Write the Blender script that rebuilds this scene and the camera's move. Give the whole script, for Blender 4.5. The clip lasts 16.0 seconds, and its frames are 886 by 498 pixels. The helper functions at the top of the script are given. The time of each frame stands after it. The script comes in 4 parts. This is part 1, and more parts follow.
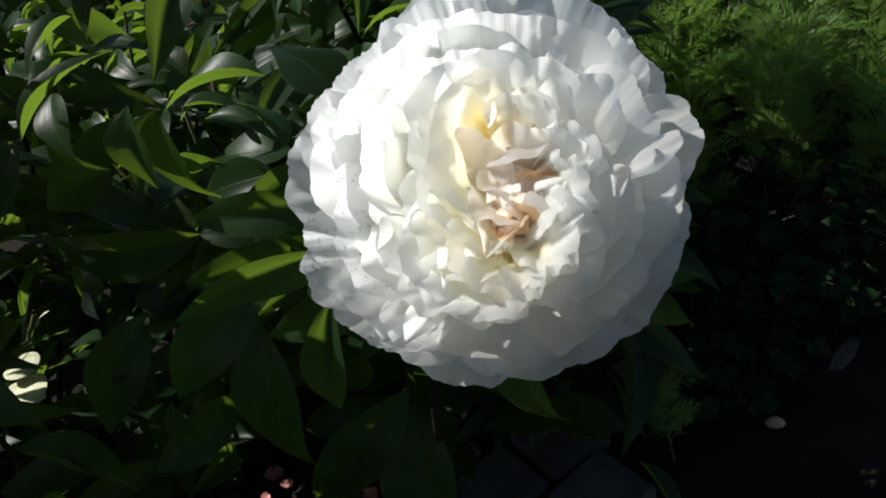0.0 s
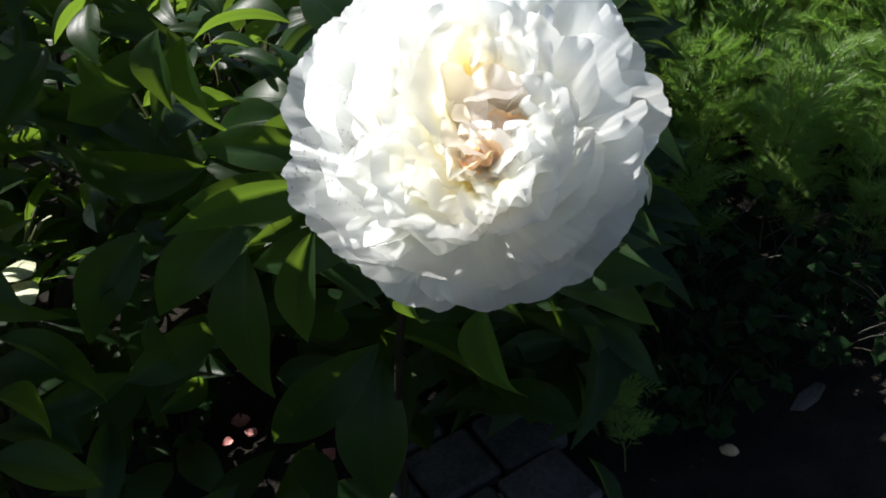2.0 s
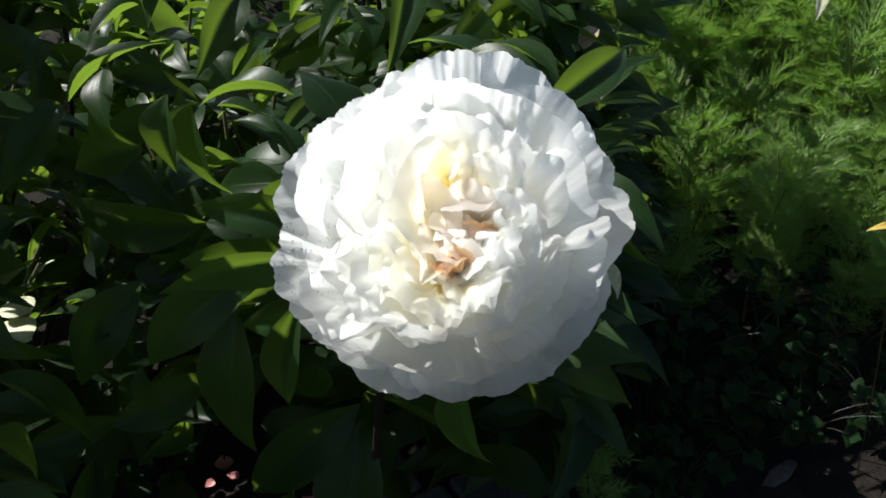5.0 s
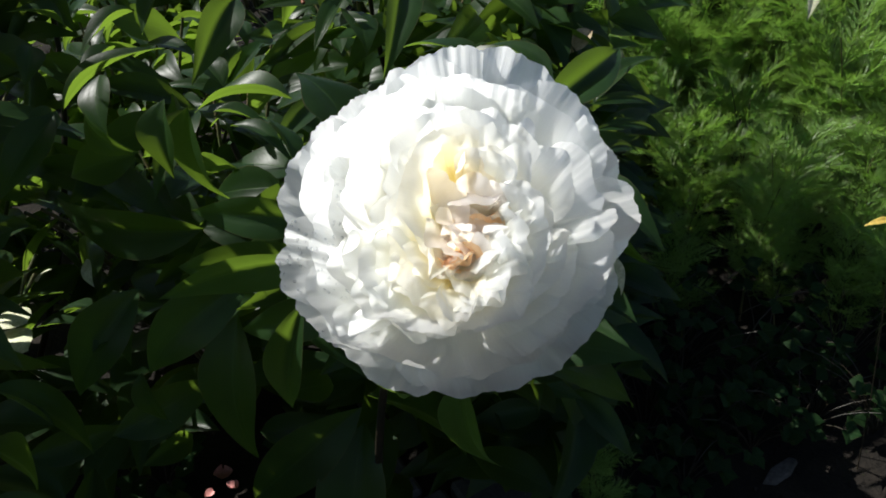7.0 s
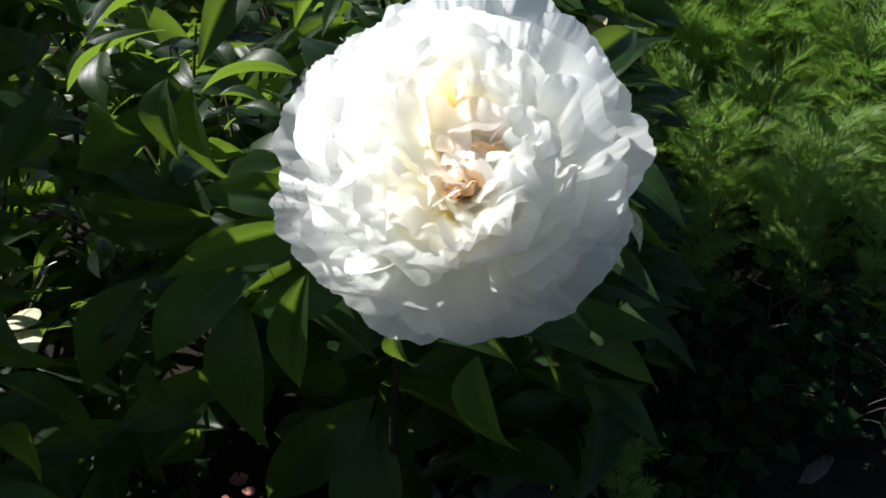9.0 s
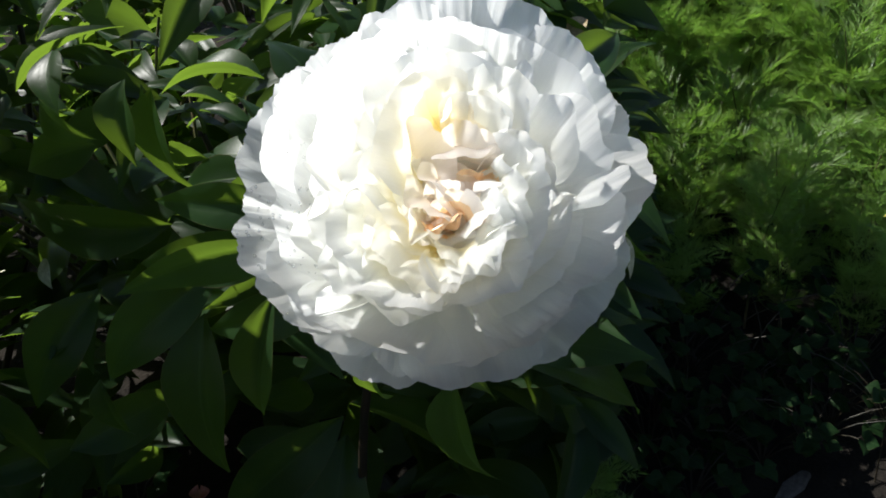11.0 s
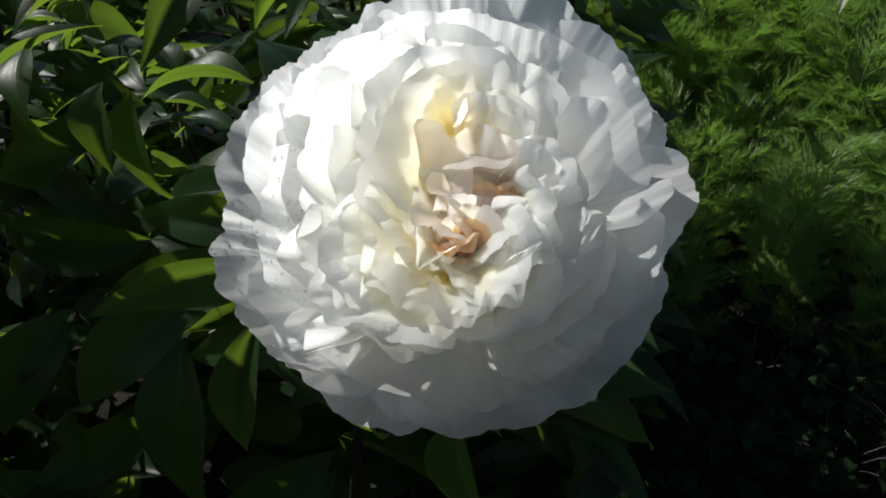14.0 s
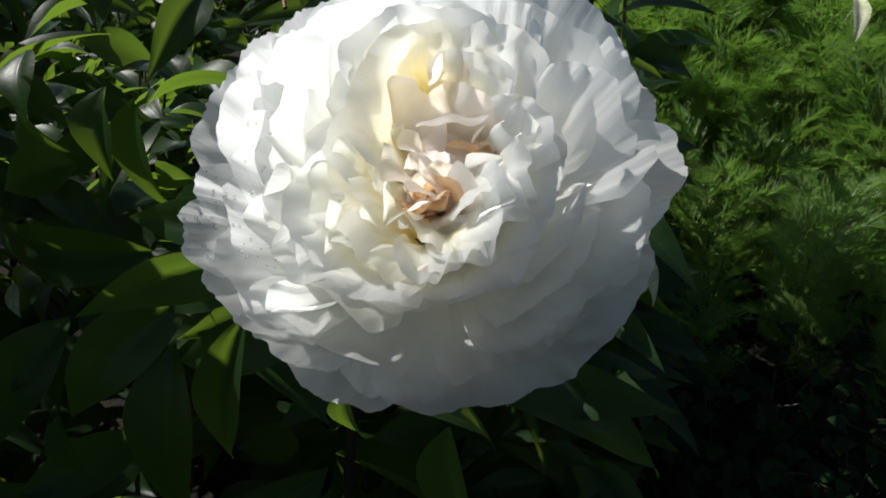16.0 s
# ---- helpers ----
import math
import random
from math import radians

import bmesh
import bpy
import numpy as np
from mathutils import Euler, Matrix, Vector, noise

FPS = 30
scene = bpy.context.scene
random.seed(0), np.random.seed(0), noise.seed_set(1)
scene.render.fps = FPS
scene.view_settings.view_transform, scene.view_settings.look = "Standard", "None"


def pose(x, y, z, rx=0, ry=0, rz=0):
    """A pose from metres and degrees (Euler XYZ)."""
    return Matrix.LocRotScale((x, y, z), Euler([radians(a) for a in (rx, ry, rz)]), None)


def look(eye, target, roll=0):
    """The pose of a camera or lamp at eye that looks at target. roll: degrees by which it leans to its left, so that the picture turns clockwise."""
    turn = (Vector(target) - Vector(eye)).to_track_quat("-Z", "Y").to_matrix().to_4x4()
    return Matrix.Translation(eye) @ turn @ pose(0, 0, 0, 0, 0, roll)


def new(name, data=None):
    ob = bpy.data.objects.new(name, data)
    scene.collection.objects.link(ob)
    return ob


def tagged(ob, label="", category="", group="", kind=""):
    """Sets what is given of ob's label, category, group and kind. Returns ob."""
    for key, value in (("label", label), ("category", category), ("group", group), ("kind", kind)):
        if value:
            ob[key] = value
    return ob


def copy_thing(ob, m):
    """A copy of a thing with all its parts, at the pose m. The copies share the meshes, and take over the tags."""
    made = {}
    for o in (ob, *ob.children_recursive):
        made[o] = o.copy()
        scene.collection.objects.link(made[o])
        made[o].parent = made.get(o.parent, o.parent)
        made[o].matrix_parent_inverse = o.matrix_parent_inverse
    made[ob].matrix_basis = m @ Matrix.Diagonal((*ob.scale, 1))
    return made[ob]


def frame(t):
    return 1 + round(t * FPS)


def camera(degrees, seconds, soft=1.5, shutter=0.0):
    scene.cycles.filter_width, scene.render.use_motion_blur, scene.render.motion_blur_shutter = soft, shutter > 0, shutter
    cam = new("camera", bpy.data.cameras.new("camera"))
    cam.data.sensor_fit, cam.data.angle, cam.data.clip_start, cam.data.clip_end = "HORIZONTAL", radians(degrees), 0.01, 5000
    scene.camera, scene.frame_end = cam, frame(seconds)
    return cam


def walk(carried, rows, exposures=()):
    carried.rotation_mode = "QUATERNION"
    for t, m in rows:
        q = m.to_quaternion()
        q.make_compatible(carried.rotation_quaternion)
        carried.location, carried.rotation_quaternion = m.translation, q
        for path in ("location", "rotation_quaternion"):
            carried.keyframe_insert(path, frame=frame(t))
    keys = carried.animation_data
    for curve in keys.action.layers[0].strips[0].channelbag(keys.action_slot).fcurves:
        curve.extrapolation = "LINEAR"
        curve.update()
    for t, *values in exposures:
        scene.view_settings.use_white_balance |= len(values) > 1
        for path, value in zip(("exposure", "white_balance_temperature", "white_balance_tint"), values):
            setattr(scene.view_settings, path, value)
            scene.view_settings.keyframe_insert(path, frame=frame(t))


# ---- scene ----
cam = camera(50.70, 16.0, soft=1.8)
PATH = [
    (0, (0.0763, 0.0826, 0.7779), (-0.2536, 1.6605, -0.4059), -17.18),
    (0.5, (0.0882, 0.0714, 0.7892), (-0.2122, 1.6656, -0.3804), -16.72),
    (1, (0.0802, 0.0597, 0.7930), (-0.2236, 1.6891, -0.3262), -14.74),
    (1.5, (0.0822, 0.0456, 0.7832), (-0.2839, 1.6671, -0.3290), -12.12),
    (2, (0.0966, 0.0388, 0.7634), (-0.2536, 1.6349, -0.3897), -7.98),
    (2.5, (0.1085, 0.0254, 0.7548), (-0.2472, 1.6485, -0.3584), -7.05),
    (3, (0.1214, 0.0372, 0.7829), (-0.2320, 1.6929, -0.2819), -4.96),
    (3.5, (0.1067, 0.0340, 0.7848), (-0.2373, 1.7107, -0.2498), -4.29),
    (4, (0.1042, 0.0191, 0.7681), (-0.2372, 1.7015, -0.2579), -4.40),
    (4.2, (0.1161, 0.0250, 0.7795), (-0.2400, 1.6852, -0.2773), -4.28),
    (6.3, (0.1060, 0.0344, 0.8074), (-0.2353, 1.6687, -0.2939), -4.81),
    (6.5, (0.1157, 0.0282, 0.7910), (-0.2441, 1.6822, -0.2743), -5.38),
    (7, (0.1057, 0.0286, 0.7953), (-0.2273, 1.6818, -0.2799), -5.05),
    (7.5, (0.1024, 0.0209, 0.7753), (-0.2422, 1.7095, -0.2396), -5.96),
    (8, (0.1142, 0.0201, 0.7682), (-0.2375, 1.7146, -0.2342), -5.56),
    (8.5, (0.1284, 0.0241, 0.7583), (-0.2566, 1.7136, -0.2404), -6.32),
    (9, (0.1112, 0.0288, 0.7465), (-0.2758, 1.7113, -0.2632), -6.95),
    (9.2, (0.1073, 0.0341, 0.7519), (-0.2772, 1.7120, -0.2663), -6.86),
    (11.3, (0.0947, 0.0792, 0.7435), (-0.2118, 1.7637, -0.2902), -5.12),
    (11.5, (0.0916, 0.0894, 0.7449), (-0.1914, 1.7961, -0.2587), -5.62),
    (12, (0.0909, 0.1045, 0.7513), (-0.1882, 1.8057, -0.2626), -5.19),
    (12.5, (0.0852, 0.1086, 0.7466), (-0.2229, 1.8129, -0.2538), -5.45),
    (13, (0.0869, 0.1121, 0.7375), (-0.2308, 1.8060, -0.2771), -5.23),
    (13.5, (0.0854, 0.1108, 0.7253), (-0.2342, 1.8099, -0.2801), -4.70),
    (14, (0.0850, 0.1090, 0.7209), (-0.2159, 1.8133, -0.2815), -4.05),
    (14.5, (0.0887, 0.1098, 0.7199), (-0.2050, 1.8269, -0.2626), -3.38),
    (15, (0.0919, 0.1103, 0.7171), (-0.2356, 1.8285, -0.2526), -3.65),
    (15.5, (0.0944, 0.1164, 0.7114), (-0.2557, 1.8273, -0.2635), -3.96),
    (16, (0.0999, 0.1080, 0.6889), (-0.2579, 1.8620, -0.2030), -3.65),
]
walk(cam, [(t, look(eye, target, roll)) for t, eye, target, roll in PATH],
     exposures=[(0.0, 0.42), (0.5, 0.62), (1.0, 0.74), (1.5, 0.76), (2.0, 1.0), (2.5, 1.6), (3.0, 1.75), (3.5, 1.5), (4.2, 1.1), (6.5, 0.82), (8.5, 0.88), (9.0, 0.98), (11.5, 0.92), (12.5, 0.3), (15.0, 0.27), (16.0, 0.38)])

# ---- light: low sun behind the flower, from the far left ----
scene.cycles.max_bounces, scene.cycles.diffuse_bounces = 16, 10
SUN = Vector((-0.58, 0.15, 0.78)).normalized()
world = bpy.data.worlds.new("sky")
scene.world = world
world.use_nodes = True
wn = world.node_tree.nodes
sky = wn.new("ShaderNodeTexSky")
sky.sky_type = "NISHITA"
sky.sun_disc = False
sky.sun_elevation = math.asin(SUN.z)
sky.sun_rotation = math.atan2(SUN.x, SUN.y)
wn["Background"].inputs["Strength"].default_value = 0.05
world.node_tree.links.new(sky.outputs[0], wn["Background"].inputs[0])
lamp = bpy.data.lights.new("sun", "SUN")
lamp.energy, lamp.angle, lamp.color = 4.5, radians(0.5), (0.985, 0.965, 0.915)
sun = new("sun", lamp)
sun.matrix_world = look(SUN * 20, (0, 0, 0))


# ---- materials ----
def material(name):
    m = bpy.data.materials.new(name)
    m.use_nodes = True
    m.node_tree.nodes.clear()
    return m, m.node_tree.nodes, m.node_tree.links


def node(nodes, kind, **values):
    n = nodes.new(kind)
    for key, value in values.items():
        n.inputs[key.replace("_", " ")].default_value = value
    return n


def ramp(nodes, links, source, stops):
    r = nodes.new("ShaderNodeValToRGB")
    while len(r.color_ramp.elements) < len(stops):
        r.color_ramp.elements.new(0.5)
    for e, (place, colour) in zip(r.color_ramp.elements, stops):
        e.position, e.color = place, (*colour, 1)
    links.new(source, r.inputs[0])
    return r.outputs[0]


def mix(nodes, links, factor, a, b, how="MIX"):
    m = nodes.new("ShaderNodeMix")
    m.data_type, m.blend_type = "RGBA", how
    for socket, value in ((m.inputs[0], factor), (m.inputs[6], a), (m.inputs[7], b)):
        if hasattr(value, "links"):
            links.new(value, socket)
        elif isinstance(value, tuple):
            socket.default_value = (*value, 1)
        else:
            socket.default_value = value
    return m.outputs[2]


def petal_material(name, base, edge, through_colour, share=0.45):
    """Thin moist petal: colour runs from base to edge along the petal, light passes through."""
    m, n, l = material(name)
    uv = n.new("ShaderNodeUVMap")
    sep = n.new("ShaderNodeSeparateXYZ")
    l.new(uv.outputs[0], sep.inputs[0])
    colour = ramp(n, l, sep.outputs[1], [(0.2, base), (0.85, edge)])
    fine = node(n, "ShaderNodeTexNoise", Scale=60.0, Detail=4.0)
    stretch = n.new("ShaderNodeMapping")
    stretch.inputs["Scale"].default_value = (1.0, 0.06, 1.0)
    l.new(uv.outputs[0], stretch.inputs[0])
    l.new(stretch.outputs[0], fine.inputs["Vector"])
    blotch = node(n, "ShaderNodeTexNoise", Scale=70.0, Detail=2.0)
    geo = n.new("ShaderNodeNewGeometry")
    l.new(geo.outputs["Position"], blotch.inputs["Vector"])
    shade = ramp(n, l, fine.outputs[0], [(0.3, (0.97, 0.97, 0.97)), (0.7, (1, 1, 1))])
    colour = mix(n, l, 1.0, colour, shade, "MULTIPLY")
    bump = node(n, "ShaderNodeBump", Strength=0.24, Distance=0.0005)
    l.new(fine.outputs[0], bump.inputs["Height"])
    bump2 = node(n, "ShaderNodeBump", Strength=0.25, Distance=0.002)
    l.new(blotch.outputs[0], bump2.inputs["Height"])
    l.new(bump.outputs[0], bump2.inputs["Normal"])
    front = node(n, "ShaderNodeBsdfPrincipled", Roughness=0.55)
    front.inputs["Specular IOR Level"].default_value = 0.3
    l.new(colour, front.inputs["Base Color"])
    l.new(bump2.outputs[0], front.inputs["Normal"])
    back = n.new("ShaderNodeBsdfTranslucent")
    l.new(mix(n, l, 1.0, colour, through_colour, "MULTIPLY"), back.inputs["Color"])
    l.new(bump2.outputs[0], back.inputs["Normal"])
    both = n.new("ShaderNodeMixShader")
    both.inputs[0].default_value = share
    l.new(front.outputs[0], both.inputs[1])
    l.new(back.outputs[0], both.inputs[2])
    out = n.new("ShaderNodeOutputMaterial")
    l.new(both.outputs[0], out.inputs[0])
    return m


WHITE = petal_material("white_petal", (0.966, 0.967, 0.940), (0.972, 0.976, 0.968), (0.996, 1.0, 0.996), 0.76)
CREAM = petal_material("cream_petal", (0.98, 0.88, 0.50), (0.985, 0.978, 0.945), (1.0, 0.99, 0.95), 0.8)
BLUSH = petal_material("blush_petal", (0.985, 0.92, 0.84), (0.988, 0.962, 0.94), (1.0, 0.988, 0.97), 0.8)


IVORY = petal_material("ivory_petal", (0.974, 0.952, 0.83), (0.975, 0.977, 0.962), (0.998, 0.999, 0.988), 0.76)
ORANGE = petal_material("orange_petal", (0.98, 0.60, 0.29), (0.985, 0.80, 0.58), (1.0, 0.93, 0.82), 0.75)
AMBER = petal_material("amber_petal", (0.985, 0.82, 0.52), (0.99, 0.955, 0.89), (1.0, 0.98, 0.92), 0.82)


def leaf_material(name, dark, light, through_colour, share=0.34, rough=0.37, gloss=0.22):
    """Waxy leaf with pale midrib and side veins, reddish rim, uneven green."""
    m, n, l = material(name)
    uv = n.new("ShaderNodeUVMap")
    sep = n.new("ShaderNodeSeparateXYZ")
    l.new(uv.outputs[0], sep.inputs[0])
    info = n.new("ShaderNodeObjectInfo")
    geo = n.new("ShaderNodeNewGeometry")
    patch = node(n, "ShaderNodeTexNoise", Scale=35.0, Detail=3.0)
    l.new(geo.outputs["Position"], patch.inputs["Vector"])
    colour = ramp(n, l, patch.outputs[0], [(0.35, dark), (0.7, light)])
    hue = node(n, "ShaderNodeHueSaturation")
    shift = n.new("ShaderNodeMapRange")
    shift.inputs["To Min"].default_value, shift.inputs["To Max"].default_value = 0.75, 1.25
    l.new(info.outputs["Random"], shift.inputs[0])
    l.new(shift.outputs[0], hue.inputs["Value"])
    l.new(colour, hue.inputs["Color"])
    # midrib and veins from the leaf's own coordinates
    off = n.new("ShaderNodeMath")
    off.operation = "ABSOLUTE"
    centre = n.new("ShaderNodeMath")
    centre.operation = "SUBTRACT"
    centre.inputs[1].default_value = 0.5
    l.new(sep.outputs[0], centre.inputs[0])
    l.new(centre.outputs[0], off.inputs[0])
    rib = ramp(n, l, off.outputs[0], [(0.0, (1, 1, 1)), (0.03, (0, 0, 0))])
    slant = n.new("ShaderNodeMath")
    slant.operation = "MULTIPLY_ADD"
    slant.inputs[1].default_value = -0.55
    l.new(off.outputs[0], slant.inputs[0])
    l.new(sep.outputs[1], slant.inputs[2])
    waves = n.new("ShaderNodeMath")
    waves.operation = "MULTIPLY"
    waves.inputs[1].default_value = 56.0
    l.new(slant.outputs[0], waves.inputs[0])
    sine = n.new("ShaderNodeMath")
    sine.operation = "SINE"
    l.new(waves.outputs[0], sine.inputs[0])
    vein = ramp(n, l, sine.outputs[0], [(0.9, (0, 0, 0)), (1.0, (0.13, 0.13, 0.13))])
    lines = mix(n, l, 1.0, rib, vein, "LIGHTEN")
    colour = mix(n, l, lines, hue.outputs[0], (0.035, 0.07, 0.022))
    rim = ramp(n, l, off.outputs[0], [(0.48, (0, 0, 0)), (0.497, (0.3, 0.3, 0.3))])
    colour = mix(n, l, rim, colour, (0.2, 0.12, 0.07))
    bump = node(n, "ShaderNodeBump", Strength=0.25, Distance=0.0008)
    bump.invert = True
    l.new(lines, bump.inputs["Height"])
    bump2 = node(n, "ShaderNodeBump", Strength=0.3, Distance=0.002)
    l.new(patch.outputs[0], bump2.inputs["Height"])
    l.new(bump.outputs[0], bump2.inputs["Normal"])
    front = node(n, "ShaderNodeBsdfPrincipled", Roughness=rough)
    front.inputs["Specular IOR Level"].default_value = gloss
    l.new(colour, front.inputs["Base Color"])
    l.new(bump2.outputs[0], front.inputs["Normal"])
    back = node(n, "ShaderNodeBsdfTranslucent")
    l.new(mix(n, l, 0.75, colour, through_colour), back.inputs["Color"])
    both = n.new("ShaderNodeMixShader")
    both.inputs[0].default_value = share
    l.new(front.outputs[0], both.inputs[1])
    l.new(back.outputs[0], both.inputs[2])
    out = n.new("ShaderNodeOutputMaterial")
    l.new(both.outputs[0], out.inputs[0])
    return m


LEAF = leaf_material("peony_leaf", (0.010, 0.026, 0.009), (0.020, 0.047, 0.015), (0.28, 0.46, 0.04), 0.40, 0.38, 0.22)
DILL = leaf_material("dill_thread", (0.11, 0.18, 0.065), (0.23, 0.32, 0.13), (0.72, 0.95, 0.34), 0.6, 0.38, 0.5)
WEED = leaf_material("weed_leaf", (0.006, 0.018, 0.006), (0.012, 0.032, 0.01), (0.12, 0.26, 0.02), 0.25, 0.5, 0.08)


def plain_material(name, a, b, scale=40.0, rough=0.8, bump_by=0.004, grain=None):
    m, n, l = material(name)
    geo = n.new("ShaderNodeNewGeometry")
    big = node(n, "ShaderNodeTexNoise", Scale=scale, Detail=5.0)
    small = node(n, "ShaderNodeTexNoise", Scale=grain or scale * 8, Detail=3.0)
    for s in (big, small):
        l.new(geo.outputs["Position"], s.inputs["Vector"])
    colour = ramp(n, l, big.outputs[0], [(0.35, a), (0.65, b)])
    speck = ramp(n, l, small.outputs[0], [(0.3, (0.75, 0.75, 0.75)), (0.7, (1.15, 1.15, 1.15))])
    colour = mix(n, l, 1.0, colour, speck, "MULTIPLY")
    bump = node(n, "ShaderNodeBump", Strength=0.6, Distance=bump_by)
    l.new(small.outputs[0], bump.inputs["Height"])
    front = node(n, "ShaderNodeBsdfPrincipled", Roughness=rough)
    front.inputs["Specular IOR Level"].default_value = 0.15 if rough > 0.8 else 0.4
    l.new(colour, front.inputs["Base Color"])
    l.new(bump.outputs[0], front.inputs["Normal"])
    out = n.new("ShaderNodeOutputMaterial")
    l.new(front.outputs[0], out.inputs[0])
    return m


def dew_material():
    m, n, l = material("dew")
    shine = node(n, "ShaderNodeBsdfPrincipled", Roughness=0.03, IOR=1.33)
    shine.inputs["Base Color"].default_value = (0.95, 0.97, 1.0, 1)
    shine.inputs["Transmission Weight"].default_value = 1.0
    out = n.new("ShaderNodeOutputMaterial")
    l.new(shine.outputs[0], out.inputs[0])
    return m


DEW = dew_material()
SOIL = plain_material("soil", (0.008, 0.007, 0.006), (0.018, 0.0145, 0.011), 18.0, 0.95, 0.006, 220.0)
STONE = plain_material("grey_stone", (0.05, 0.047, 0.045), (0.10, 0.094, 0.09), 30.0, 0.85, 0.001)
PAVER = plain_material("grey_paver", (0.05, 0.048, 0.048), (0.085, 0.08, 0.08), 25.0, 0.9, 0.001)
STEM = plain_material("green_stem", (0.07, 0.1, 0.035), (0.13, 0.1, 0.05), 30.0, 0.5, 0.0005)
STALK = plain_material("red_stalk", (0.012, 0.012, 0.006), (0.025, 0.018, 0.009), 30.0, 0.5, 0.0005)
TWIG = plain_material("twig_bark", (0.05, 0.036, 0.025), (0.1, 0.075, 0.05), 60.0, 0.85, 0.0005)
SHOOT = plain_material("red_shoot", (0.14, 0.035, 0.012), (0.22, 0.07, 0.025), 60.0, 0.5, 0.0003)
DRY = plain_material("dry_leaf", (0.3, 0.22, 0.12), (0.45, 0.36, 0.22), 50.0, 0.8, 0.001)
YELLOW = plain_material("yellow_blade", (0.5, 0.32, 0.05), (0.62, 0.45, 0.1), 60.0, 0.6, 0.0005)
# paleness: own tone on the sepal, painted sunlight and sheen on leaves
PALE = plain_material("pale_or_sunlit_leaf", (0.40, 0.42, 0.25), (0.60, 0.60, 0.42), 60.0, 0.7, 0.0006)
PINK = plain_material("pink_petal", (0.42, 0.12, 0.12), (0.6, 0.28, 0.26), 60.0, 0.6, 0.0006)


# ---- building ----
def mesh_object(name, verts, faces, mat, parent=None, label="", uvs=None, smooth=True):
    me = bpy.data.meshes.new(name)
    me.from_pydata(verts, [], faces)
    if uvs is not None:
        layer = me.uv_layers.new(name="UVMap")
        for loop in me.loops:
            layer.data[loop.index].uv = uvs[loop.vertex_index]
    me.materials.append(mat)
    if smooth:
        me.polygons.foreach_set("use_smooth", [True] * len(me.polygons))
    me.update()
    ob = new(name, me)
    if parent is not None:
        ob.parent = parent
    if label:
        tagged(ob, label)
    return ob


def grid_faces(rows, cols, start=0):
    return [(start + i * cols + j, start + i * cols + j + 1, start + (i + 1) * cols + j + 1, start + (i + 1) * cols + j)
            for i in range(rows - 1) for j in range(cols - 1)]


def tube(points, radii, sides=6, start=0):
    verts, faces = [], []
    for i, (p, r) in enumerate(zip(points, radii)):
        a, b = points[max(i - 1, 0)], points[min(i + 1, len(points) - 1)]
        way = (b - a).normalized()
        side = way.cross(Vector((0.3, 0.9, 0.2))).normalized()
        up = way.cross(side)
        for k in range(sides):
            ang = 2 * math.pi * k / sides
            verts.append(p + r * (math.cos(ang) * side + math.sin(ang) * up))
    for i in range(len(points) - 1):
        for k in range(sides):
            k2 = (k + 1) % sides
            faces.append((start + i * sides + k, start + i * sides + k2, start + (i + 1) * sides + k2, start + (i + 1) * sides + k))
    return verts, faces


def bend(a, b, c, count=10):
    """Points along a quadratic arc."""
    return [(1 - s) ** 2 * a + 2 * s * (1 - s) * b + s * s * c for s in (i / (count - 1) for i in range(count))]


def leaf_mesh(a, b, width, fold=34.0, twist=0.0, arch=0.12, hint=(0.5, -0.35, 0.62), rows=13, cols=7, seed=0):
    """A pointed leaf from a to b, folded along its midrib and drooping at the tip."""
    rng = random.Random(seed)
    a, b = Vector(a), Vector(b)
    along = b - a
    size = along.length
    along.normalize()
    face = Vector(hint)
    face = (face - face.dot(along) * along).normalized()
    face = Matrix.Rotation(radians(twist), 3, along) @ face
    side = along.cross(face)
    wave, swirl = rng.uniform(0, 6), rng.uniform(-0.05, 0.05)
    verts, uvs = [], []
    for i in range(rows):
        s = i / (rows - 1)
        w = width / 2 * (math.sin(math.pi * min(1, s ** 0.78)) ** 1.05 * (1 - 0.42 * s) * 1.26 + 0.015) * (1 if s < 1 else 0.1)
        mid = a + along * (s * size) + face * (arch * size * (4 * s * (1 - s)) * 0.8 - 0.06 * size * s ** 4) + side * swirl * size * math.sin(math.pi * s)
        ang = radians(fold * (0.7 + 0.5 * (1 - s)))
        for j in range(cols):
            q = 2 * j / (cols - 1) - 1
            d = abs(q)
            ripple = 0.02 * width * math.sin(9 * s + wave + 2 * q) * d * d
            verts.append(mid + side * (q * w * math.cos(ang)) + face * (d * w * math.sin(ang) - 0.25 * w * d * d + ripple))
            uvs.append((j / (cols - 1), s))
    return verts, grid_faces(rows, cols), uvs


leaf_count = [0]
# leaves that the sun reaches: no filling leaf may stand between them and the sun
LIT = [(Vector(p), room) for p, room in (((-0.49, 0.682, 0.24), 0.055), ((-0.394, 0.691, 0.289), 0.05), ((-0.32, 0.735, 0.015), 0.03), ((-0.26, 0.62, 0.55), 0.065), ((-0.21, 0.60, 0.50), 0.045), ((-0.085, 0.475, 0.41), 0.042), ((-0.115, 0.489, 0.468), 0.022), ((-0.19, 0.62, 0.54), 0.06), ((-0.21, 0.66, 0.515), 0.055), ((-0.32, 0.73, 0.54), 0.06), ((-0.25, 0.72, 0.53), 0.05), ((0.13, 0.89, 0.40), 0.06), ((-0.322, 0.63, 0.372), 0.035), ((-0.366, 0.63, 0.37), 0.035), ((-0.347, 0.63, 0.332), 0.035))]


FRONT = []  # middles of the front leaves, kept free of filling leaves towards the camera
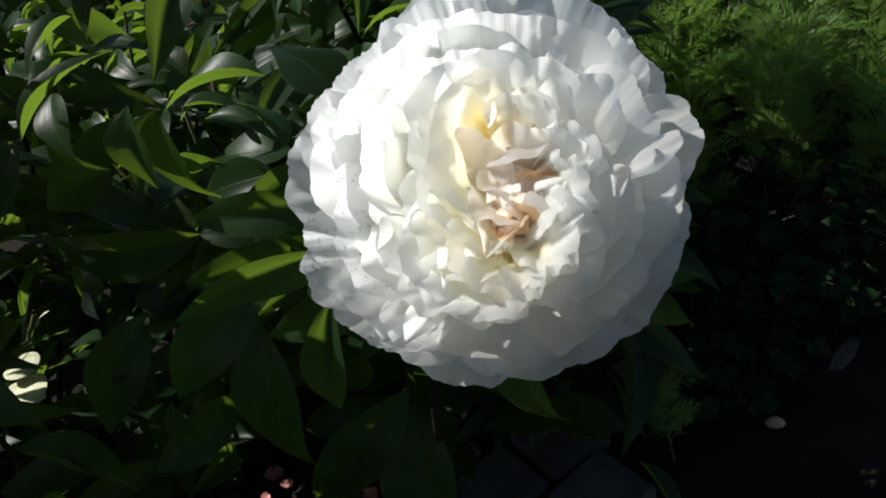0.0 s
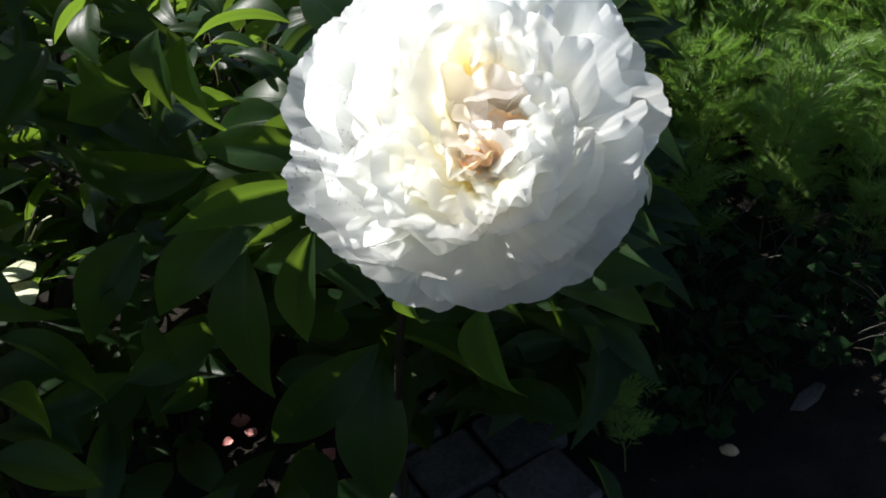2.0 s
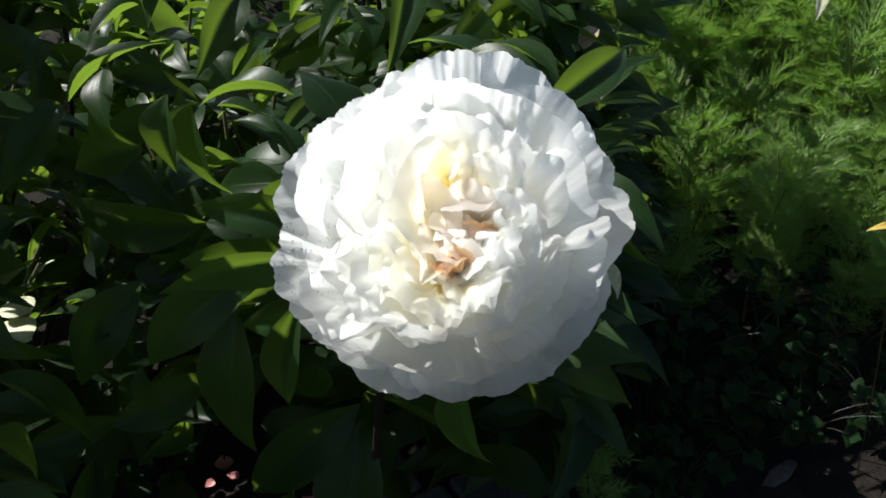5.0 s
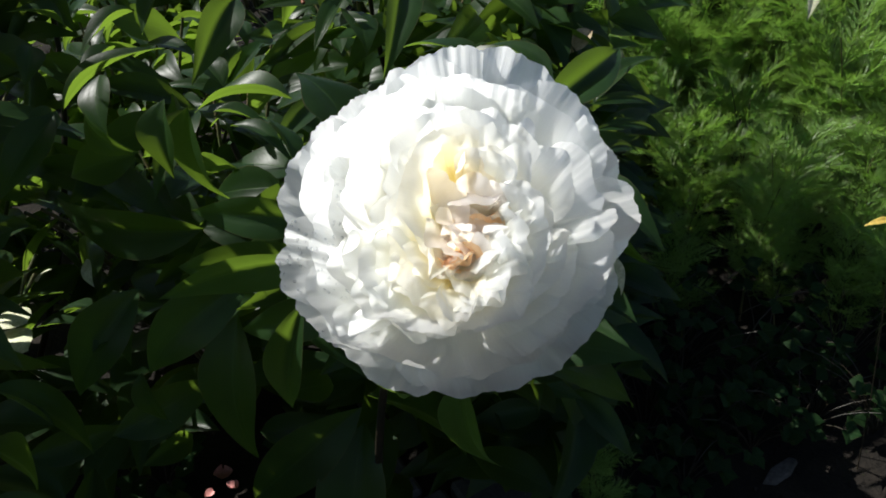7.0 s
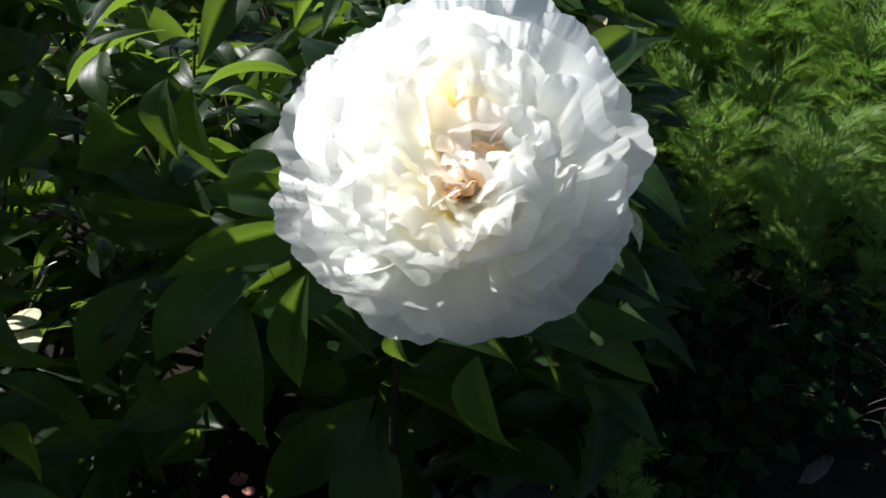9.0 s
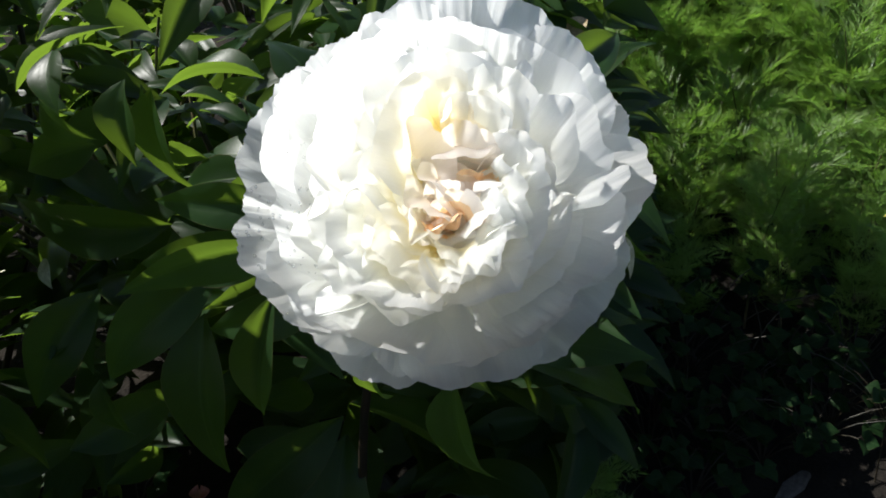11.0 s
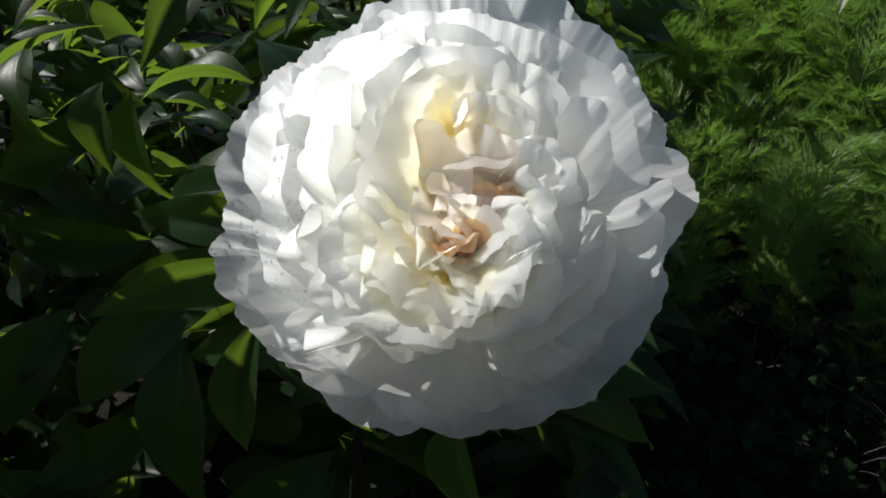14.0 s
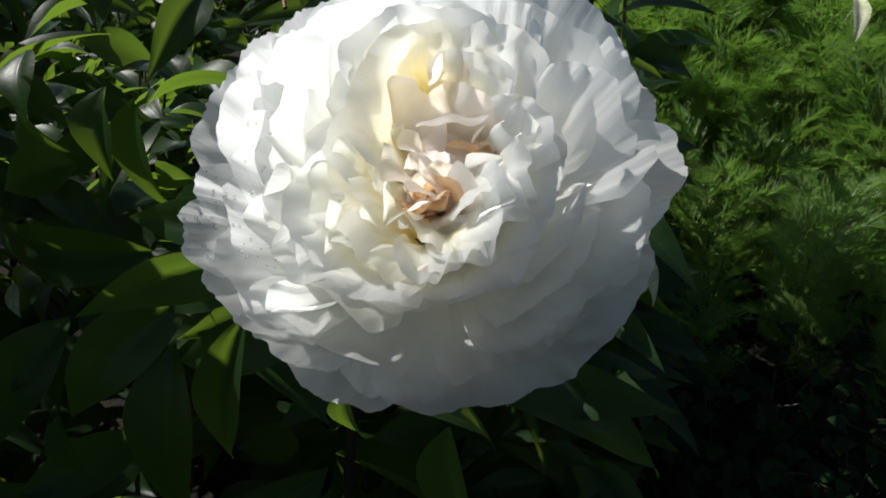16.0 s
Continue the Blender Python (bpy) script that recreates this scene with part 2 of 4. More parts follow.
# spots kept in sight, each with its direction to the camera
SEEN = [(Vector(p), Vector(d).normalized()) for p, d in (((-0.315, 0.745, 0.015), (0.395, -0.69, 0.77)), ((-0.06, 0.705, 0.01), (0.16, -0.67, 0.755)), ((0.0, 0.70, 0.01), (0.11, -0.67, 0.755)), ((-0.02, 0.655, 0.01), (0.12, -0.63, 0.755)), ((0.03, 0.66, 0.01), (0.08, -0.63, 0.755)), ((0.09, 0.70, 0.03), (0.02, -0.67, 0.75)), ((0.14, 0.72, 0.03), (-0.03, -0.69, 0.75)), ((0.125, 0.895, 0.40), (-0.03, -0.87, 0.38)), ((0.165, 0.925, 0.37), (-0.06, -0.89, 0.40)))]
TOWARDS_CAMERA = Vector((0.45, -0.72, 0.5)).normalized()


# filling leaves that cover a sightline or block a lit spot are left out
def in_the_way(p):
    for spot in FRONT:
        far = (p - spot).dot(TOWARDS_CAMERA)
        if far > 0 and (p - spot - far * TOWARDS_CAMERA).length < 0.057:
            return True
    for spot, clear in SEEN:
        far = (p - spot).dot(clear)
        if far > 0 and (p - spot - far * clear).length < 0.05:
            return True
    for spot, room in LIT:
        far = (p - spot).dot(SUN)
        if far > 0 and (p - spot - far * SUN).length < room:
            return True
    return False


def leaf(parent, a, b, width, mat=None, label="", **shape):
    leaf_count[0] += 1
    v, f, uv = leaf_mesh(a, b, width, seed=leaf_count[0], **shape)
    return mesh_object("leaf", v, f, mat or LEAF, parent, label, uv)


def drops(parent, places, size=0.0008):
    """Dew: small shining drops."""
    verts, faces = [], []
    ball = [Vector((math.sin(b) * math.cos(a), math.sin(b) * math.sin(a), math.cos(b))) for b in (0.3, 0.9, 1.57, 2.2, 2.8) for a in (2 * math.pi * i / 8 for i in range(8))]
    for n, p in enumerate(places):
        k, r = len(verts), size * (0.6 + 0.4 * ((n * 7) % 5) / 2)
        verts += [p + r * c for c in ball]
        faces += [(k + i * 8 + j, k + i * 8 + (j + 1) % 8, k + (i + 1) * 8 + (j + 1) % 8, k + (i + 1) * 8 + j) for i in range(4) for j in range(8)]
        faces += [tuple(k + 7 - j for j in range(8)), tuple(k + 32 + j for j in range(8))]
    return tagged(mesh_object("dew", verts, faces, DEW, parent, "clear shining dew drops"), kind="stuff")


# ---- ground ----
def ground_sheet():
    verts = []
    steps = [-60, -20, -8, -4] + [-2 + 0.04 * i for i in range(101)] + [4, 8, 20, 60]
    for y in steps:
        for x in steps:
            fine = noise.noise(Vector((x * 9, y * 9, 0))) * 0.008 + noise.noise(Vector((x * 30, y * 30, 3))) * 0.004
            verts.append((x, y + 0.8, fine))
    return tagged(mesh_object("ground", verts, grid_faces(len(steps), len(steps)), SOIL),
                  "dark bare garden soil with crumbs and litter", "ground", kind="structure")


ground = ground_sheet()

# ---- the white peony ----
FLOWER_AT = (0.0404, 0.3919, 0.5732)
FLOWER_AXIS = (0.1199, -0.6593, 0.7422)
plant = tagged(new("peony_plant"), "leafy green peony plant with one large white double flower", "peony plant")
plant.location = (0, 0, 0)

axis = Vector(FLOWER_AXIS).normalized()
right = Vector((0, 0, 1)).cross(axis).normalized()
over = axis.cross(right)
TO_WORLD = Matrix.Translation(FLOWER_AT) @ Matrix((right, over, axis)).transposed().to_4x4()


def flower_core():
    """The green cup with its sepals' base, under the petals."""
    verts, faces = [], []
    rows, cols = 8, 16
    for i in range(rows):
        s = i / (rows - 1)
        r = 0.004 + 0.014 * math.sin(s * math.pi * 0.6)
        for j in range(cols):
            ang = 2 * math.pi * j / cols
            verts.append(TO_WORLD @ Vector((r * math.cos(ang), r * math.sin(ang), -0.05 + 0.03 * s)))
    for i in range(rows - 1):
        for j in range(cols):
            faces.append((i * cols + j, i * cols + (j + 1) % cols, (i + 1) * cols + (j + 1) % cols, (i + 1) * cols + j))
    faces.append([(rows - 1) * cols + j for j in range(cols)])
    return mesh_object("flower", verts, faces, STEM, plant, "large white double peony flower with cream and blush heart")


flower = flower_core()

# kind: base height, control radius as a share of the tip's, control height, cupping, ruffle, waves, curl of the tip, rounding of the tip, material
GUARD = (-0.034, 0.62, -0.036, 0.10, 0.0010, 3.2, -0.004, 0.17, WHITE)
WIDE = (-0.030, 0.80, -0.030, 0.14, 0.0012, 3.0, -0.002, 0.20, WHITE)
CUP = (-0.026, 0.95, -0.018, 0.18, 0.0024, 2.6, -0.003, 0.36, IVORY)
petal_count = [0]
wet = []


def petal(kind, angle, radius, height, half, cup=None, ruffle=None, off=0.0, curl=None, share=None, fall=None):
    """A broad petal: an arc from the heart to the tip, cupped across, with a scalloped, gently waved rim."""
    low, share0, ctrl, cup0, ruffle0, waves, curl0, fall0, mat = kind
    cup, ruffle, curl = (cup0 if cup is None else cup), (ruffle0 if ruffle is None else ruffle), (curl0 if curl is None else curl)
    share = share0 if share is None else share
    fall = fall0 if fall is None else fall
    petal_count[0] += 1
    rng = random.Random(petal_count[0] * 7)
    rows, cols = 22, 49
    ph, ph2, ph3 = rng.uniform(0, 6), rng.uniform(0, 6), rng.uniform(0, 6)
    if kind == GUARD and 15 < angle % 360 < 150:  # upper rim raised to catch the sun, radius set to the camera's outline
        radius, height = radius * (1.005 if angle < 72 else 0.958), height + 0.008
    lobes = min(1.0, half / 0.022)
    ruffle *= min(1.0, half / 0.015)
    if kind == GUARD:
        radius *= 0.972
    crisp = 0.5 if kind in (GUARD, WIDE) else 0.7
    ribs = 0.4 if 140 < angle % 360 < 235 else 1.0
    a, c, b = Vector((0.006, low)), Vector((max(0.006, abs(radius)) * share + (0.01 if share > 1.3 else 0), ctrl)), Vector((radius, height))
    out = Vector((math.cos(radians(angle)), math.sin(radians(angle)), 0))
    side = Vector((-out.y, out.x, 0))
    up = Vector((0, 0, 1))
    verts, uvs = [], []
    for i in range(rows):
        for j in range(cols):
            q = 2 * j / (cols - 1) - 1
            edge = 1 - fall * (abs(q) ** 3.4 if kind in (GUARD, WIDE) else abs(q) ** 2.3) + lobes * (0.014 * math.sin(waves * 1.7 * q + ph) + 0.020 * noise.noise(Vector((q * 4.1 + ph2, ph, 0))) + 0.011 * noise.noise(Vector((q * 13 + ph3, ph, 5))))
            s0 = i / (rows - 1)
            s = s0 * edge
            p = (1 - s) ** 2 * a + 2 * s * (1 - s) * c + s * s * b
            t = (2 * (1 - s) * (c - a) + 2 * s * (b - c)).normalized()
            norm = Vector((-t.y, t.x))
            w = half * (0.22 + 0.78 * math.sin(min(1.0, s * 1.25) * math.pi / 2) ** 1.3)
            rise = cup * half * q * q * (0.4 + 0.6 * s)
            wave = ruffle * s0 ** 2.2 * (math.sin(waves * q * 1.3 + ph) + 0.45 * math.sin(waves * q * 2.7 + ph2)) + curl * max(0, s0 - 0.6) ** 2 / 0.16
            pleat = ribs * lobes * s0 ** 1.5 * (0.0006 * noise.noise(Vector((q * 9 + ph3, s0 * 1.2, ph))) + 0.0003 * noise.noise(Vector((q * 22 + ph, s0 * 1.6, ph2))))
            spot = Vector((q * half, s * radius, petal_count[0] * 0.37))
            crinkle = s0 * (0.0035 * noise.noise(spot * 70) + 0.0012 * noise.noise(spot * 190)) * crisp
            frill = 0.0008 * s0 ** 5 * lobes * (math.sin(6 * q + ph2) + 0.4 * math.sin(13 * q + ph)) * 0.4
            p = p + norm * (rise + wave + pleat + crinkle + frill)
            v = out * p.x + up * p.y + side * (q * w * (1 - 0.12 * q * q * cup) + off * s0 ** 1.5)
            verts.append(TO_WORLD @ v)
            uvs.append((j / (cols - 1), s0))
    if kind in (GUARD, WIDE) and 172 < angle % 360 < 212:
        for _ in range(48):
            i, j = rng.randint(11, rows - 2), rng.randint(4, cols - 5)
            wet.append((verts[i * cols + j] + verts[(i + 1) * cols + j]) / 2 + axis * 0.0003)
    return mesh_object("petal", verts, grid_faces(rows, cols), mat, flower, "", uvs)


def frill(mat, x, y, height, lean, half, run, cup=0.3, ruffle=0.0018, curl=-0.002, fall=0.22):
    """A petal of the heart: rises from its own foot, leans over by run and ends in a waved, rolled lip at (x, y)."""
    petal_count[0] += 1
    rng = random.Random(petal_count[0] * 11)
    rows, cols = 20, 33
    ph, ph2, ph3 = rng.uniform(0, 6), rng.uniform(0, 6), rng.uniform(0, 6)
    out = Vector((math.cos(radians(lean)), math.sin(radians(lean)), 0))
    side = Vector((-out.y, out.x, 0))
    up = Vector((0, 0, 1))
    rise = 0.034
    a, c, b = Vector((-run, height - rise)), Vector((-run * 0.72, height - rise * 0.22)), Vector((0, height))
    swirl = rng.uniform(-0.25, 0.25) * half
    verts, uvs = [], []
    for i in range(rows):
        for j in range(cols):
            q = 2 * j / (cols - 1) - 1
            edge = 1 - fall * abs(q) ** (3.0 if fall < 0.4 else 1.5) + 0.05 * noise.noise(Vector((q * 2.2 + ph2, ph, 0))) + 0.022 * noise.noise(Vector((q * 7 + ph3, ph, 5)))
            s0 = i / (rows - 1)
            s = s0 * edge
            p = (1 - s) ** 2 * a + 2 * s * (1 - s) * c + s * s * b
            t = (2 * (1 - s) * (c - a) + 2 * s * (b - c)).normalized()
            norm = Vector((-t.y, t.x))
            w = half * (0.40 + 0.60 * math.sin(min(1.0, s * 1.15) * math.pi / 2))
            bowl = cup * half * q * q * (0.3 + 0.7 * s)
            wave = ruffle * min(1.0, half / 0.009) * s0 ** 2.5 * (math.sin(3.6 * q + ph) + 0.35 * math.sin(7.5 * q + ph2))
            lip = 0.45 * curl * max(0, s0 - 0.78) ** 2 / 0.0484 * (0.8 + 1.6 * noise.noise(Vector((q * 2.5 + ph, ph3, 2))))
            spot = Vector((q * half, s * 0.03, petal_count[0] * 0.37))
            crinkle = s0 * (0.0020 * noise.noise(spot * 70) + 0.0005 * noise.noise(spot * 190))
            p = p + norm * (bowl + wave + lip + crinkle)
            v = Vector((x, y, 0)) + out * p.x + up * p.y + side * (q * w + swirl * s0 * s0)
            verts.append(TO_WORLD @ v)
            uvs.append((j / (cols - 1), s0))
    return mesh_object("petal", verts, grid_faces(rows, cols), mat, flower, "", uvs)


petal(GUARD, 87, 0.0891, 0.000, 0.0280)
petal(GUARD, 67, 0.0866, 0.000, 0.0270, ruffle=0.0016)
petal(GUARD, 45, 0.0818, -0.002, 0.0260, ruffle=0.0016)
petal(GUARD, 32, 0.0792, -0.006, 0.0200)
petal(GUARD, 23, 0.0829, -0.016, 0.0180)
petal(GUARD, 0, 0.0823, 0.000, 0.0224, ruffle=0.002, fall=0.2)
petal(GUARD, -21, 0.0729, -0.002, 0.0230, ruffle=0.0006)
petal(GUARD, -32, 0.0777, -0.012, 0.0260, ruffle=0.0006)
petal(GUARD, -54, 0.0781, -0.010, 0.0300, ruffle=0.0006)
petal(GUARD, -83, 0.0769, -0.010, 0.0320, ruffle=0.0006)
petal(GUARD, -103, 0.0738, -0.014, 0.0220)
petal(GUARD, -119, 0.0800, -0.015, 0.0240, ruffle=0.0014)
petal(GUARD, -138, 0.0785, -0.008, 0.0220)
petal(GUARD, -154, 0.0812, 0.000, 0.0230)
petal(GUARD, -167, 0.0841, 0.004, 0.0180)
petal(GUARD, 180, 0.0794, 0.002, 0.0140)
petal(GUARD, 159, 0.0859, -0.004, 0.0250, ruffle=0.0016)
petal(GUARD, 143, 0.0845, -0.004, 0.0220)
petal(GUARD, 128, 0.0817, -0.004, 0.0200)
petal(GUARD, 113, 0.0799, -0.002, 0.0220)
petal(GUARD, 99, 0.0836, 0.000, 0.0240)
petal(WIDE, 158, 0.0716, 0.012, 0.0200)
petal(WIDE, 146, 0.0743, 0.008, 0.0140)
petal(WIDE, 174, 0.0620, 0.014, 0.0220)
petal(WIDE, -166, 0.0660, 0.014, 0.0200)
petal(WIDE, -147, 0.0741, 0.012, 0.0260)
petal(WIDE, -137, 0.0715, 0.016, 0.0140)
petal(WIDE, -133, 0.0696, 0.026, 0.0080, cup=1.0, ruffle=0.003)
petal(WIDE, -122, 0.0680, 0.008, 0.0380, ruffle=0.0005)
petal(WIDE, -70, 0.0695, 0.004, 0.0300, ruffle=0.0005)
petal(WIDE, -61, 0.0668, 0.012, 0.0200, ruffle=0.0006)
petal(WIDE, -49, 0.0666, 0.008, 0.0280, ruffle=0.0006)
petal(WIDE, -22, 0.0694, 0.006, 0.0240, ruffle=0.0008)
petal(WIDE, -7, 0.0628, 0.024, 0.0068, cup=0.3, curl=-0.008)
petal(WIDE, 14, 0.0588, 0.016, 0.0240, curl=-0.006)
petal(WIDE, 49, 0.0690, 0.008, 0.0340, ruffle=0.001)
petal(WIDE, 75, 0.0667, 0.010, 0.0300, ruffle=0.001)
petal(WIDE, 95, 0.0683, 0.010, 0.0280)
petal(WIDE, 120, 0.0662, 0.012, 0.0260)
petal(WIDE, 136, 0.0670, 0.012, 0.0200)
petal(CUP, 160, 0.0448, 0.024, 0.0180)
petal(CUP, 180, 0.0490, 0.022, 0.0180)
petal(CUP, 142, 0.0497, 0.026, 0.0220)
petal(CUP, 117, 0.0494, 0.028, 0.0240)
petal(CUP, 91, 0.0439, 0.028, 0.0220, ruffle=0.001)
petal(CUP, 68, 0.0439, 0.024, 0.0200)
petal(CUP, 45, 0.0465, 0.032, 0.0080, cup=0.4)
petal(CUP, 21, 0.0475, 0.026, 0.0200, curl=-0.006)
petal(CUP, -31, 0.0496, 0.024, 0.0220, ruffle=0.001)
petal(CUP, -43, 0.0549, 0.012, 0.0300, ruffle=0.0005)
petal(CUP, -134, 0.0556, 0.016, 0.0280, ruffle=0.001)
petal(CUP, -154, 0.0560, 0.022, 0.0220)
frill(CREAM, -0.0213, 0.0095, 0.043, 163, 0.0240, 0.022, curl=-0.003, ruffle=0.0012)
frill(CREAM, -0.0100, 0.0280, 0.041, 112, 0.0170, 0.020, curl=-0.004)
frill(CREAM, 0.0007, 0.0275, 0.039, 92, 0.0150, 0.018)
frill(BLUSH, -0.0023, 0.0079, 0.042, 35, 0.0165, 0.020, fall=0.3, ruffle=0.003, cup=-0.25, curl=-0.004)
frill(AMBER, 0.0068, 0.0191, 0.041, 84, 0.0062, 0.011, curl=-0.007, cup=0.9)
frill(BLUSH, 0.0092, -0.0041, 0.041, -80, 0.0140, 0.018, cup=-0.2)
frill(BLUSH, 0.0141, 0.0067, 0.041, 62, 0.0115, 0.013, ruffle=0.003)
frill(AMBER, 0.0172, 0.0069, 0.035, 25, 0.0070, 0.009)
frill(BLUSH, 0.0203, 0.0012, 0.037, 5, 0.0070, 0.009, cup=0.7)
frill(AMBER, 0.0199, -0.0063, 0.036, -25, 0.0060, 0.008, cup=0.8, curl=-0.004)
frill(ORANGE, 0.0087, -0.0072, 0.034, 92, 0.0075, 0.006)
frill(ORANGE, 0.0162, -0.0084, 0.034, 60, 0.0060, 0.006)
frill(BLUSH, -0.0026, -0.0109, 0.036, 100, 0.0085, 0.009)
frill(BLUSH, -0.0037, -0.0177, 0.040, 205, 0.0120, 0.011, ruffle=0.003)
frill(BLUSH, -0.0090, -0.0226, 0.040, 220, 0.0120, 0.012)
frill(AMBER, 0.0004, -0.0169, 0.038, 100, 0.0080, 0.007)
frill(ORANGE, 0.0020, -0.0232, 0.034, -80, 0.0078, 0.009)
frill(ORANGE, -0.0052, -0.0239, 0.034, 235, 0.0062, 0.008)
frill(ORANGE, -0.0052, -0.0301, 0.034, 250, 0.0055, 0.008)
frill(BLUSH, 0.0083, -0.0173, 0.041, 97, 0.0095, 0.015, fall=0.85, cup=-0.25)
frill(BLUSH, -0.0014, -0.0273, 0.037, -60, 0.0070, 0.010, fall=0.6)
frill(BLUSH, -0.0035, -0.0334, 0.039, -95, 0.0065, 0.010, fall=0.6)
frill(CREAM, 0.0072, -0.0459, 0.039, -82, 0.0100, 0.020, cup=0.35)
frill(CREAM, 0.0011, -0.0429, 0.040, -95, 0.0075, 0.014, cup=0.7)
frill(BLUSH, 0.0171, -0.0117, 0.034, 88, 0.0140, 0.010, ruffle=0.003)
frill(WHITE, 0.0203, -0.0213, 0.040, 15, 0.0085, 0.010, ruffle=0.003)
frill(WHITE, 0.0152, -0.0268, 0.040, -35, 0.0105, 0.013, ruffle=0.002)
frill(WHITE, 0.0218, -0.0276, 0.042, -5, 0.0090, 0.012, ruffle=0.003)
frill(IVORY, 0.0302, -0.0060, 0.041, 18, 0.0125, 0.014, ruffle=0.004, curl=-0.005)
frill(IVORY, 0.0260, -0.0112, 0.041, 0, 0.0100, 0.012, ruffle=0.004)
frill(IVORY, 0.0273, -0.0238, 0.042, -12, 0.0130, 0.015, ruffle=0.004, curl=-0.006)
frill(IVORY, 0.0220, -0.0346, 0.042, -35, 0.0130, 0.016, ruffle=0.004, curl=-0.006)
frill(IVORY, 0.0145, -0.0448, 0.042, -60, 0.0125, 0.017, ruffle=0.003, curl=-0.005)
frill(IVORY, 0.0051, -0.0492, 0.041, -85, 0.0130, 0.018, ruffle=0.003, curl=-0.005)
frill(CREAM, -0.0041, -0.0539, 0.042, -100, 0.0085, 0.020, cup=1.1, curl=-0.003)
frill(CREAM, -0.0103, -0.0548, 0.041, -112, 0.0095, 0.020, fall=0.6, curl=-0.003)
frill(CREAM, -0.0188, -0.0440, 0.041, -135, 0.0155, 0.020, ruffle=0.003, curl=-0.006)
frill(CREAM, -0.0268, -0.0377, 0.038, -147, 0.0130, 0.020, ruffle=0.003, curl=-0.004)
frill(CREAM, -0.0123, -0.0319, 0.041, -122, 0.0070, 0.012, cup=0.9, curl=-0.004)
frill(CREAM, -0.0201, -0.0317, 0.039, -152, 0.0125, 0.016, ruffle=0.003)
frill(CREAM, -0.0285, -0.0178, 0.037, 188, 0.0170, 0.020, curl=-0.005)
frill(IVORY, -0.0287, -0.0053, 0.039, 168, 0.0165, 0.020, curl=-0.006)
frill(IVORY, 0.0317, 0.0216, 0.040, 62, 0.0105, 0.016, fall=0.45)
frill(IVORY, 0.0219, 0.0136, 0.041, 50, 0.0115, 0.014, curl=-0.006, cup=0.5)
frill(IVORY, 0.0164, 0.0197, 0.041, 76, 0.0140, 0.016, ruffle=0.003, curl=-0.004)
frill(IVORY, -0.0298, 0.0112, 0.034, 158, 0.0180, 0.022, curl=-0.004)
frill(IVORY, -0.0382, -0.0064, 0.032, 176, 0.0190, 0.024, curl=-0.004)
frill(IVORY, -0.0379, -0.0243, 0.033, 197, 0.0150, 0.024, ruffle=0.003)
frill(IVORY, -0.0430, -0.0445, 0.030, -143, 0.0120, 0.022, cup=0.9, curl=-0.004)
frill(IVORY, -0.0318, -0.0461, 0.033, -140, 0.0190, 0.024, ruffle=0.003)
frill(IVORY, -0.0177, -0.0558, 0.032, -115, 0.0180, 0.024)
frill(IVORY, 0.0395, -0.0134, 0.034, 2, 0.0190, 0.024, curl=-0.004)
frill(IVORY, 0.0354, -0.0313, 0.034, -20, 0.0190, 0.024)
frill(IVORY, 0.0260, -0.0457, 0.033, -42, 0.0190, 0.024)
frill(IVORY, 0.0105, -0.0552, 0.032, -72, 0.0190, 0.024)
frill(IVORY, -0.0171, 0.0364, 0.035, 122, 0.0180, 0.024, ruffle=0.003)
frill(IVORY, 0.0017, 0.0402, 0.034, 97, 0.0190, 0.024, ruffle=0.003)
frill(IVORY, 0.0207, 0.0342, 0.034, 74, 0.0170, 0.024, ruffle=0.003)
frill(ORANGE, -0.0016, -0.0290, 0.037, -85, 0.0085, 0.012)
frill(ORANGE, 0.0020, -0.0273, 0.036, -60, 0.0085, 0.012)
frill(ORANGE, 0.0015, -0.0200, 0.037, 90, 0.0070, 0.008)
frill(IVORY, -0.0393, -0.0391, 0.036, -152, 0.0190, 0.022, ruffle=0.003)
frill(IVORY, -0.0247, -0.0521, 0.036, -126, 0.0170, 0.022, ruffle=0.003)
frill(IVORY, -0.0470, -0.0295, 0.028, -160, 0.0180, 0.024)
frill(IVORY, 0.0335, -0.0004, 0.040, 28, 0.0130, 0.018, curl=-0.006)
frill(IVORY, -0.044, -0.030, 0.028, 215, 0.018, 0.020, ruffle=0.003)
frill(IVORY, -0.035, -0.045, 0.024, 232, 0.018, 0.020, ruffle=0.003)
frill(IVORY, -0.020, -0.054, 0.021, 250, 0.016, 0.020)
for k in range(9):
    turn = 40 * k
    frill(AMBER if k % 3 else BLUSH, 0.0038 + 0.007 * math.cos(radians(turn)), -0.0141 + 0.007 * math.sin(radians(turn)), 0.032, turn, 0.013, 0.013, fall=0.3)
for k in range(14):
    turn = 25.7 * k
    frill(IVORY, 0.0038 + 0.021 * math.cos(radians(turn)), -0.0141 + 0.021 * math.sin(radians(turn)), 0.033, turn, 0.014, 0.016, fall=0.3)
drops(flower, wet, 0.0005)

# flower stalk
top = TO_WORLD @ Vector((0, 0, -0.048))
foot = Vector((-0.10, 0.60, 0.0))
v, f = tube(bend(top, Vector((-0.065, 0.55, 0.42)), foot, 14), [0.0026 + 0.0014 * i / 13 for i in range(14)], 8)
mesh_object("stem", v, f, STALK, plant, "reddish green flower stalk")

